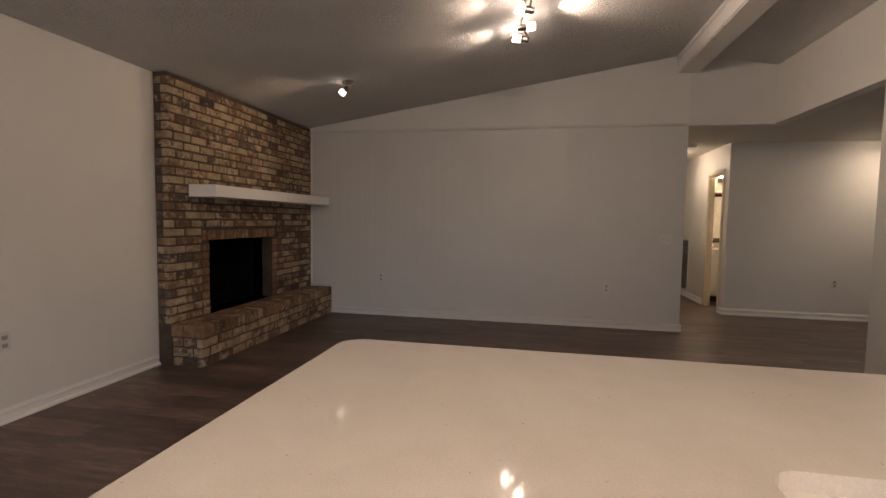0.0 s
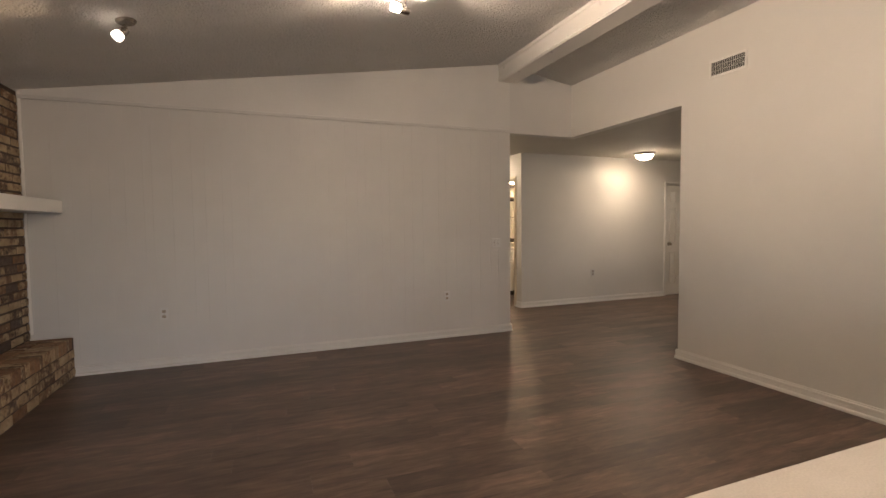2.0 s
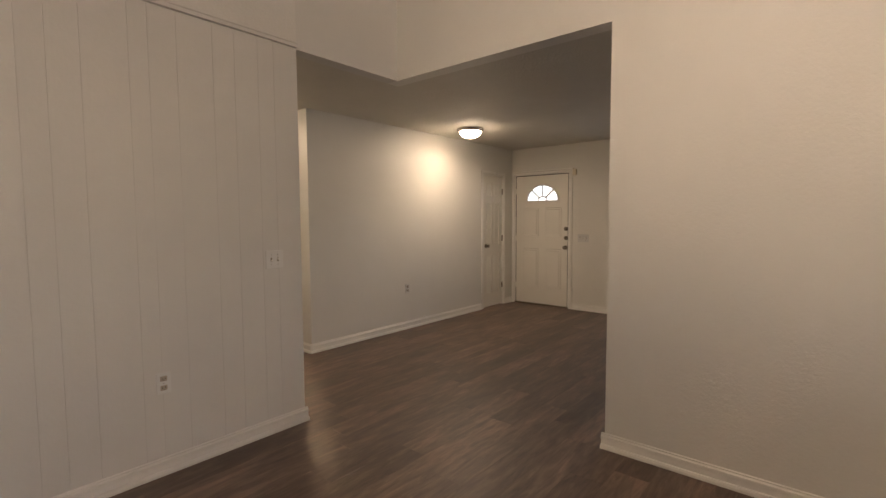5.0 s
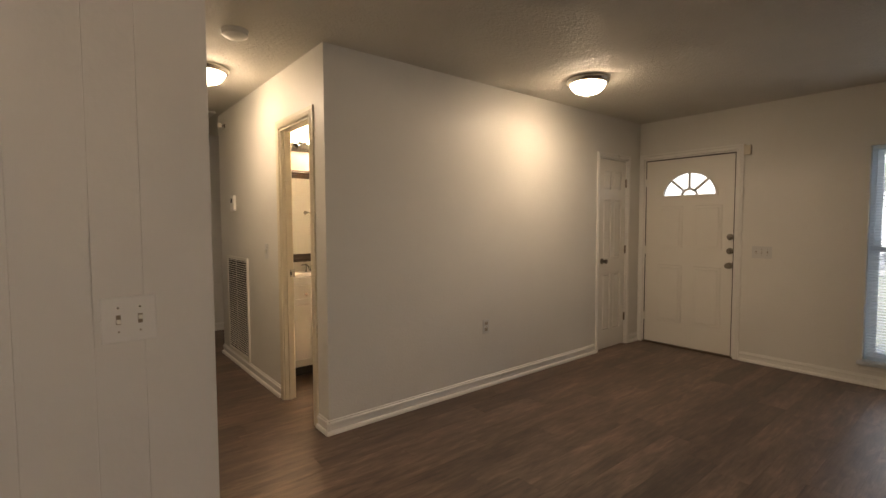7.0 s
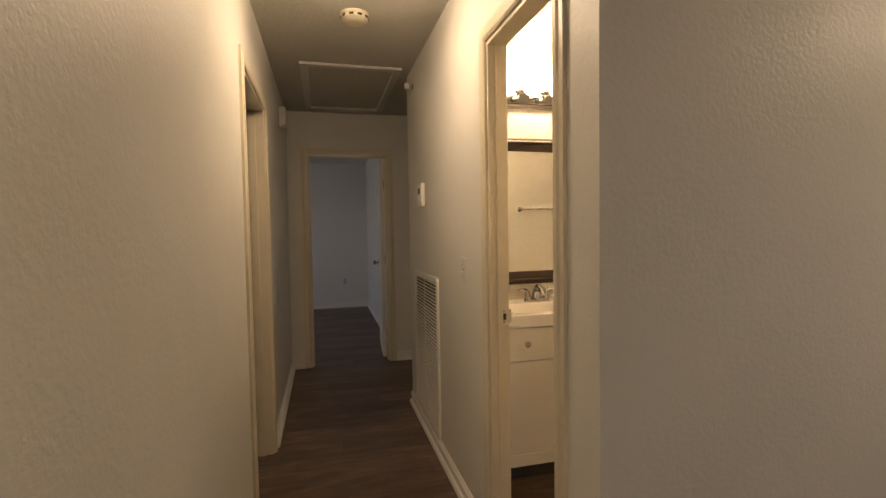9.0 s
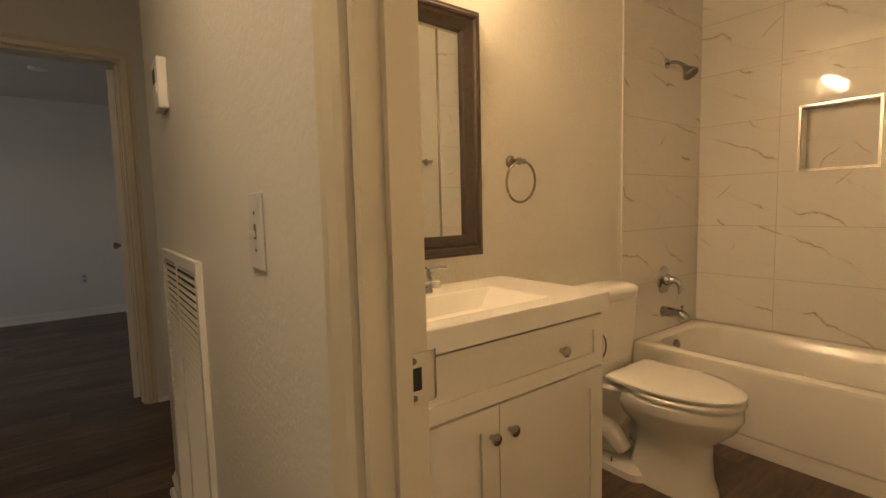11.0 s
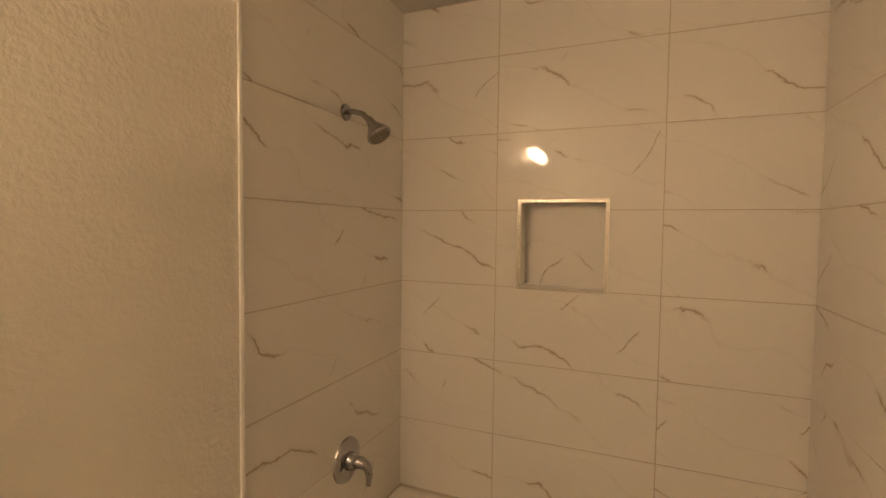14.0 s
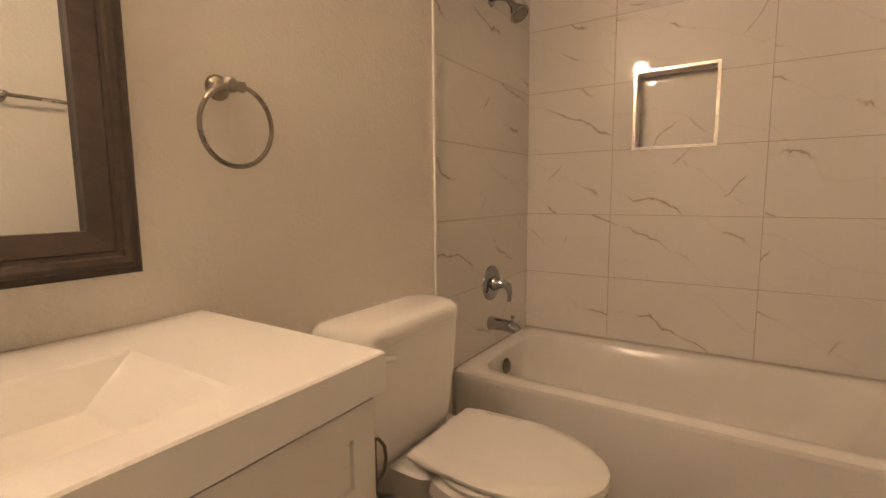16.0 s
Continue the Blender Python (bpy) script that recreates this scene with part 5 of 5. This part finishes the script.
def lid_ring(k, z):
    """Seat lid outline: egg-shaped, cut square at the back."""
    out = []
    for x, y, _ in oval(0, -0.475, 0.182 * k, 0.205 * k, z, 40, front=1.31):
        if y > -0.45:
            f = (y + 0.45) / 0.18
            y, x = min(-0.45 + 0.19 * f * 1.5, -0.262 - (1 - k) * 0.1), x * (1 + 0.55 * f * f)
            x = max(-0.165 * k, min(0.165 * k, x)) if y > -0.30 else x
        out.append((x, y, z))
    return out


part("lid", loft([lid_ring(0.985, 0.424), lid_ring(1.0, 0.428), lid_ring(1.0, 0.436), lid_ring(0.97, 0.442), lid_ring(0.80, 0.446)]), M_PORCELAIN, to, "closed white lid", True)
for s in (-1, 1):
    part("lid_hinge", box(s * 0.075 - 0.022, s * 0.075 + 0.022, -0.285, -0.250, 0.398, 0.438, bevel=0.008), M_PORCELAIN, to)
ph = thing("paper_holder", pose(VX1 + 0.001, 8.012, 0.70), "dark bronze curved paper holder on the vanity side", "paper holder")
part("post", box(-0.0005, 0.006, -0.012, 0.012, -0.047, 0.047, bevel=0.002), M_BRONZE, ph)
part("curved_arm", tube([(0.004, 0.0, 0.042), (0.022, 0.0, 0.036), (0.036, 0.0, 0.018), (0.040, 0.0, -0.004), (0.034, 0.0, -0.026), (0.018, 0.0, -0.040), (0.004, 0.0, -0.043)], 0.0030, 8), M_BRONZE, ph, "", True)
sv = thing("supply_valve", on_wall("-y", 3.88, YW, 0.18), "chrome stop valve with braided supply hose", "valve")
part("escutcheon", lathe(((0.028, 0), (0.026, 0.006), (0.012, 0.010), (0.010, 0.05)), 16, m=pose(0, 0, 0, 90)), M_CHROME, sv, "", True)
part("valve_handle", lathe(((0.018, 0.05), (0.020, 0.056), (0.018, 0.064)), 12, m=pose(0, 0, 0, 90)), M_CHROME, sv, "", True)
part("hose", tube([(0, -0.035, 0.01), (-0.012, -0.05, 0.08), (-0.045, -0.12, 0.16), (-0.03, -0.19, 0.24), (0.02, -0.20, 0.30), (0.075, -0.15, 0.30), (0.10, -0.12, 0.24)], 0.006, 8), M_NICKEL, sv, "", True)

# ---- tub ----
TX0, TX1, TY0, TY1, TR = 4.655, XT - 0.012, YR + 0.0145, YV - 0.012, 0.408
tu = thing("bathtub", pose(0, 0, 0), "white alcove bathtub with flat apron", "bathtub")
cx, cy, hx, hy = (TX0 + TX1) / 2, (TY0 + TY1) / 2, (TX1 - TX0) / 2, (TY1 - TY0) / 2
n = 8
rings = [round_rect(cx, cy, hx, hy, 0.004, 0.0, n), round_rect(cx, cy, hx, hy, 0.004, TR - 0.022, n), round_rect(cx, cy, hx - 0.004, hy - 0.002, 0.01, TR - 0.008, n), round_rect(cx, cy, hx - 0.018, hy - 0.006, 0.02, TR, n),
         round_rect(cx - 0.005, cy, hx - 0.075, hy - 0.055, 0.13, TR - 0.002, n), round_rect(cx - 0.005, cy, hx - 0.088, hy - 0.068, 0.13, TR - 0.014, n), round_rect(cx, cy + 0.03, hx - 0.112, hy - 0.115, 0.15, 0.25, n), round_rect(cx, cy + 0.055, hx - 0.142, hy - 0.18, 0.15, 0.13, n), round_rect(cx, cy + 0.065, hx - 0.20, hy - 0.25, 0.13, 0.085, n)]
part("tub_shell", loft(rings), M_ACRYLIC, tu, "", True)
bm = loft([[(TX0 - 0.001, y, z) for y, z in ((TY1 - 0.01, 0.075), (TY0 + 0.13, 0.075), (TY0 + 0.085, 0.10), (TY0 + 0.055, 0.16), (TY0 + 0.055, TR - 0.024), (TY1 - 0.01, TR - 0.024))],
           [(TX0 - 0.007, y, z) for y, z in ((TY1 - 0.02, 0.087), (TY0 + 0.14, 0.087), (TY0 + 0.10, 0.11), (TY0 + 0.07, 0.165), (TY0 + 0.07, TR - 0.16), (TY1 - 0.02, TR - 0.16))]])
part("apron_panel", bm, M_ACRYLIC, tu)
part("overflow_plate", lathe(((0.036, 0), (0.036, 0.004), (0.028, 0.012), (0.010, 0.014)), 20, m=pose(4.98, TY1 - 0.085, 0.335, 84)), M_NICKEL, tu, "round nickel overflow plate", True)

# shower fittings on the wall above the tub end
tv = thing("shower_valve", on_wall("-y", 4.995, YV - 0.011, 0.712), "chrome round shower valve with lever", "shower valve")
part("escutcheon", lathe(((0.082, 0), (0.080, 0.006), (0.060, 0.012), (0.034, 0.016), (0.030, 0.040), (0.026, 0.044)), 28, m=pose(0, 0, 0, 90)), M_CHROME, tv, "", True)
part("lever", tube([(0, -0.04, 0.0), (0.002, -0.062, 0.002), (0.006, -0.084, -0.010), (0.008, -0.092, -0.040), (0.006, -0.090, -0.078)], 0.012, 12, taper=[0.025, 0.022, 0.018, 0.013, 0.009]), M_CHROME, tv, "", True)
ts = thing("tub_spout", on_wall("-y", 4.985, YV - 0.011, 0.525), "chrome tub spout with diverter", "tub spout")
part("spout_body", tube([(0, 0, 0), (0, -0.05, 0.0), (0, -0.10, -0.002), (0, -0.132, -0.010), (0, -0.140, -0.022)], 0.027, 14, taper=[0.031, 0.029, 0.027, 0.025, 0.020]), M_CHROME, ts, "", True)
part("diverter", lathe(((0.006, 0.018), (0.006, 0.040), (0.010, 0.044), (0.008, 0.050)), 12, m=pose(0, -0.115, 0)), M_CHROME, ts, "", True)
sh = thing("wall_shower", on_wall("-y", 4.985, YV - 0.011, 1.955), "chrome shower head on a bent arm", "shower head")
part("flange", lathe(((0.030, 0), (0.028, 0.006), (0.012, 0.012)), 18, m=pose(0, 0, 0, 90)), M_CHROME, sh, "", True)
part("arm", tube([(0, 0, 0), (0, -0.035, 0.0), (0.0, -0.070, -0.012), (0.0, -0.098, -0.036)], 0.010, 10), M_CHROME, sh, "", True)
hm = pose(0, -0.098, -0.036) @ Vector((0.0, -0.58, -0.8)).to_track_quat("Z", "Y").to_matrix().to_4x4()
part("head", lathe(((0.012, -0.01), (0.016, 0.008), (0.018, 0.02), (0.040, 0.052), (0.045, 0.064), (0.042, 0.070)), 24, m=hm), M_CHROME, sh, "", True)
face = part("spray_face", lathe(((0.040, 0.069), (0.038, 0.073), (0.004, 0.074)), 24, m=hm), M_NICKEL, sh)
for ring, count in ((0.010, 6), (0.020, 12), (0.030, 18)):
    for i in range(count):
        q = 2 * math.pi * i / count
        part("nozzle", lathe(((0.0024, 0.0735), (0.0018, 0.0765)), 6, m=hm @ pose(ring * math.cos(q), ring * math.sin(q), 0)), M_DARK, face)

# tile edge trims
et = thing("trim", on_wall("-y", 4.466, YV, 0), "white tile edge trim beside the tub", "tile trim", kind="structure")
part("edge_strip", box(0, 0.014, -(YV - YW) - 0.004, 0, 0.0, HC, bevel=0.003), M_SINK, et)
et = thing("trim", on_wall("+y", 4.512, YR, 0), "grey metal tile edge trim beside the tub", "tile trim", kind="structure")
part("edge_strip", box(0, 0.010, -0.018, 0, 0.0, HC, bevel=0.002), M_SATIN, et)
part("furring", box(-(XT - 4.512), -0.0, -0.0035, -0.001, 0.0, HC), M_GROUT, et)

# niche
ni = thing("shower_niche", on_wall("-x", XT, 8.0, 1.324), "recessed square shower niche with metal edge", "shower niche", kind="structure")
nw, nh = 0.33, 0.342
part("niche_back", box(0.0, nw, 0.085, 0.10, 0, nh), M_TILE, ni)
part("niche_side", box(-0.001, 0.006, 0.0, 0.09, 0, nh), M_TILE, ni)
part("niche_side", box(nw - 0.006, nw + 0.001, 0.0, 0.09, 0, nh), M_TILE, ni)
part("niche_shelf", box(0, nw, 0.0, 0.09, -0.001, 0.006), M_TILE, ni)
part("niche_head", box(0, nw, 0.0, 0.09, nh - 0.006, nh + 0.001), M_TILE, ni)
part("edge_profile", slab(bmesh.new(), "y", -0.0135, 0.004, -0.006, nw + 0.006, -0.006, nh + 0.006, ((0.006, nw - 0.006, 0.006, nh - 0.006),)), M_SATIN, ni, "satin metal edge profile")

# ---- bath tiles ----


def tile_mesh(rects):
    """One ceramic tile in the x-z plane, facing -y, from the rectangles that make it up."""
    bm = bmesh.new()
    c = 0.0012
    for x0, x1, z0, z1, cut in rects:
        loft([[(x, y, z) for x, z in ((x0 + o, z0 + o), (x1 - o, z0 + o), (x1 - o, z1 - o), (x0 + o, z1 - o))] for o, y in ((0, 0), (0, -0.009), (0 if cut else c, -0.0102))], bm)
    return bm


ROWS = [0.406, 0.712, 1.018, 1.324, 1.630, 1.936, 2.242, HC]


def tile_wall(root, joints, w, hole=None):
    g = 0.0014
    for z0, z1 in zip(ROWS, ROWS[1:]):
        us = [0.0] + [j for j in joints if 0 < j < w] + [w]
        for a, b in zip(us, us[1:]):
            a, b, c, d = a + g, b - g, z0 + g, z1 - g
            rects = [(a, b, c, d, False)]
            if hole and a < hole[1] and b > hole[0] and c < hole[3] and d > hole[2]:
                h0, h1, h2, h3 = hole
                rects = [(a, h0, c, d, True), (h1, b, c, d, True)]
                if h3 < d:
                    rects.append((h0, h1, h3, d, True))
                if h2 > c:
                    rects.append((h0, h1, c, h2, True))
            part("tile", tile_mesh(rects), M_TILE, root)


tb1 = thing("tile_panel", on_wall("-x", XT, YV, 0), "glossy white marble-look wall tiles behind the tub", "wall tiles", kind="structure")
part("tile_bed", slab(bmesh.new(), "y", -0.0085, -0.001, 0.0, YV - YR, 0.0, HC, ((0.53, 0.86, 1.324, 1.666),)), M_GROUT, tb1)
tile_wall(tb1, (YV - 8.094, YV - 7.484), YV - YR, (0.53, 0.86, 1.324, 1.666))
tb2 = thing("tile_panel", on_wall("-y", 4.482, YV, 0), "glossy white marble-look wall tiles at the tub end", "wall tiles", kind="structure")
tile_wall(tb2, (), XT - 4.482 - 0.012)
part("tile_bed", box(0.0, XT - 4.482, -0.0085, -0.001, 0.0, HC), M_GROUT, tb2)
tb3 = thing("tile_panel", on_wall("+y", XT - 0.012, YR + 0.004, 0), "glossy white marble-look wall tiles at the tub foot", "wall tiles", kind="structure")
tile_wall(tb3, (), XT - 0.012 - 4.510)
part("tile_bed", box(0.0, XT - 0.012 - 4.512, -0.0085, 0.0, 0.0, HC), M_GROUT, tb3)
part("tile_foot", tile_mesh([(0.77, 0.905, 0.0, 0.404, False)]), M_TILE, tb3)
part("tile_foot", tile_mesh([(0.002, 0.17, 0.0, 0.404, False)]), M_TILE, tb2)

# ---- outdoors ----
GZ = -0.18
ground = structure(link("ground", box(6.75, 400, -300, 300, GZ - 0.5, GZ), M_GRASS), "patchy lawn of dry green grass", "lawn")
structure(link("ground_back", box(-300, 6.75, -300, 300, GZ - 0.52, GZ - 0.02), M_GRASS), "lawn around the house", "lawn")
structure(link("road", box(19.9, 28.5, -300, 300, GZ - 0.3, GZ + 0.006), M_ASPHALT), "grey asphalt street", "road")
structure(link("kerb", box(19.6, 19.9, -300, 300, GZ - 0.3, GZ + 0.13, bevel=0.02), M_CONCRETE), "concrete kerb along the street", "kerb")
structure(link("pavement", box(6.5, 7.9, 5.2, 7.2, GZ - 0.3, GZ + 0.10, bevel=0.02), M_CONCRETE), "concrete front step", "pavement")

# far sheet glows in place of the overexposed sky and adds daylight
structure(link("backdrop", box(180, 181, -300, 300, GZ, 120), M_SKYSHEET), "glowing white sheet standing for the overexposed sky", "sky")


def blob_leaves(bm, centre, radius, count, r, size):
    """Many small leaf blades scattered through a lumpy crown."""
    for _ in range(count):
        d = Vector((r.gauss(0, 1), r.gauss(0, 1), r.gauss(0, 0.8))).normalized() * radius * r.random() ** 0.4
        d *= 0.75 + 0.5 * noise.noise(d * 1.3 / radius + Vector(centre))
        p = Vector(centre) + d
        q = Euler((r.uniform(0, 6), r.uniform(0, 6), r.uniform(0, 6))).to_matrix()
        s = size * r.uniform(0.6, 1.4)
        bm.faces.new([bm.verts.new(p + q @ Vector(c) * s) for c in ((0, -0.5, 0), (0.28, 0, 0.06), (0, 0.5, 0), (-0.28, 0, 0.06))])


def tree(x, y, h, girth, limbs, crowns, label, seed, leaf):
    r = random.Random(seed)
    t = thing("tree", pose(x, y, GZ), label, "tree")
    part("trunk", tube([(0, 0, -0.1), (0.02, 0.05, h * 0.25), (-0.05, 0.1, h * 0.55), (0.0, 0.05, h * 0.8), (0.1, 0.0, h)], girth, 14, taper=[girth * 1.35, girth * 1.02, girth * 0.95, girth * 0.75, girth * 0.5]), M_BARK, t, "", True)
    for pts in limbs:
        k = len(pts)
        part("limb", tube(pts, girth * 0.4, 9, taper=[girth * (0.55 - 0.45 * i / (k - 1)) for i in range(k)]), M_BARK, t, "", True)
    bm = bmesh.new()
    for c, rad, num in crowns:
        blob_leaves(bm, c, rad, num, r, leaf)
    tagged(part("crown", bm, M_LEAF, t), kind="stuff")
    return t


tree(13.2, 4.35, 4.6, 0.34, [[(0, 0.1, 1.7), (-0.1, 0.5, 2.6), (-0.1, 1.1, 3.3), (0.1, 1.9, 3.8), (0.2, 2.9, 4.0)], [(0, 0, 2.6), (0.2, -0.6, 3.4), (0.3, -1.5, 4.2), (0.4, -2.4, 4.8)], [(0, 0, 3.4), (0.9, 0.3, 4.4), (1.7, 0.6, 5.2)]],
     [((0.3, 2.2, 4.9), 1.2, 700), ((0.3, -2.2, 5.3), 1.5, 900), ((0.8, 0.2, 6.0), 1.8, 1200)], "large front-yard tree with a thick leaning trunk", 3, 0.16)
tree(37, 10.4, 3.4, 0.22, [[(0, 0, 1.6), (0.3, 0.9, 2.6), (0.4, 1.5, 3.4)], [(0, 0, 1.8), (0.2, -0.9, 2.8), (0.3, -1.6, 3.6)]],
     [((0, 0.6, 3.6), 1.7, 1000), ((0, -1.2, 3.9), 1.5, 900), ((0.3, 0.2, 5.0), 1.5, 900)], "leafy green tree across the street", 4, 0.30)


def car(m, label):
    c = thing("car", m, label, "car")
    L, Wd = 2.3, 0.92
    side = [(-L, 0.45), (-L + 0.05, 0.95), (-L + 0.35, 1.05), (-L + 0.62, 1.62), (-0.4, 1.72), (0.35, 1.66), (1.05, 1.08), (2.15, 0.92), (L, 0.62), (L, 0.40), (1.85, 0.34), (1.80, 0.55), (1.62, 0.72), (1.40, 0.76), (1.18, 0.72), (1.0, 0.55), (0.95, 0.34), (-0.95, 0.34), (-1.0, 0.55), (-1.18, 0.72), (-1.40, 0.76), (-1.62, 0.72), (-1.8, 0.55), (-1.85, 0.34)]
    bm = bmesh.new()
    loops = [[bm.verts.new((u, s * Wd * (0.86 if z > 1.2 else 1.0), z)) for u, z in side] for s in (-1, 1)]
    for a, b in zip(*[zip(l, l[1:] + l[:1]) for l in loops]):
        bm.faces.new((a[0], a[1], b[1], b[0]))
    for l in loops:
        bm.faces.new(l)
    body = part("body", bm, M_CARPAINT, c)
    for s in (-1, 1):
        for u0, u1, v0, v1 in ((-1.62, -0.78, -1.46, -0.78), (-0.70, 0.05, -0.70, 0.02), (0.12, 0.86, 0.10, 0.42)):
            part("side_window", loft([[(u0, y0, 1.10), (u1, y0, 1.10), (v1, y1, 1.56), (v0, y1, 1.56)] for y0, y1 in ((s * 0.915, s * 0.80), (s * 0.935, s * 0.815))]), M_CARGLASS, body)
        part("sill_trim", box(-0.95, 0.95, s * 0.90 - 0.04, s * 0.90 + 0.04, 0.34, 0.46, bevel=0.01), M_RUBBER, body)
    for u in (-1.40, 1.40):
        for s in (-1, 1):
            wh = part("wheel", lathe(((0.20, -0.11), (0.33, -0.10), (0.35, -0.05), (0.35, 0.05), (0.33, 0.10), (0.22, 0.11)), 24, m=pose(u, s * 0.80, 0.35, 90)), M_RUBBER, c, "black tyre", True)
            part("rim", lathe(((0.22, 0.09 * 1), (0.21, 0.115), (0.16, 0.10), (0.05, 0.12)), 20, m=pose(u, s * 0.80, 0.35, 90 * -s)), M_NICKEL, wh, "", True)
    part("headlight", box(2.12, 2.28, -0.85, -0.55, 0.72, 0.88, bevel=0.02), M_GLASS, c)
    part("tail_light", box(-2.32, -2.22, -0.9, -0.7, 0.85, 1.2, bevel=0.02), M_BRICKRED, c)
    return c


car(pose(21.4, 7.6, GZ + 0.006, 0, 0, -90), "white sport utility vehicle parked in the street")

# ---- floor planks ----
PW, PL = 0.182, 1.22


def plank(bm, x0, x1, y0, y1):
    c, g = 0.0005, 0.0001
    loft([[(x, y, z) for x, y in ((x0 + o, y0 + o), (x1 - o, y0 + o), (x1 - o, y1 - o), (x0 + o, y1 - o))] for o, z in ((g, -0.008), (g, -0.0008), (g + c, 0.0))], bm)
    return bm


rp = random.Random(21)
bm = plank(bmesh.new(), 0, PL, 0, PW)
full = link("plank", bm, M_FLOOR, FLOOR)
PLANK = full.data
bpy.data.objects.remove(full)
rest = bmesh.new()
AREAS = ((-3.42, 2.6, -2.63, 1.6), (-3.42, 6.42, 1.6, 5.5), (-1.1, 6.42, 5.5, 8.65), (-1.1, 3.5, 8.65, 14.0))
for X0, X1, Y0, Y1 in AREAS:
    y = Y0
    while y < Y1:
        x = X0 - rp.uniform(0, PL)
        while x < X1:
            whole = x >= X0 and x + PL <= X1 and y + PW <= Y1
            if whole and -1.3 < x < 5.4 and 1.0 < y < 7.3:
                ob = new("plank", PLANK)
                ob.parent = FLOOR
                ob.matrix_basis = pose(x, y, 0)
            else:
                a, b, d = max(x, X0), min(x + PL, X1), min(y + PW, Y1)
                if b - a > 0.01 and d - y > 0.01:
                    plank(rest, a, b, y, d)
            x += PL
        y += PW
tagged(part("planks", rest, M_FLOOR, FLOOR), kind="stuff")
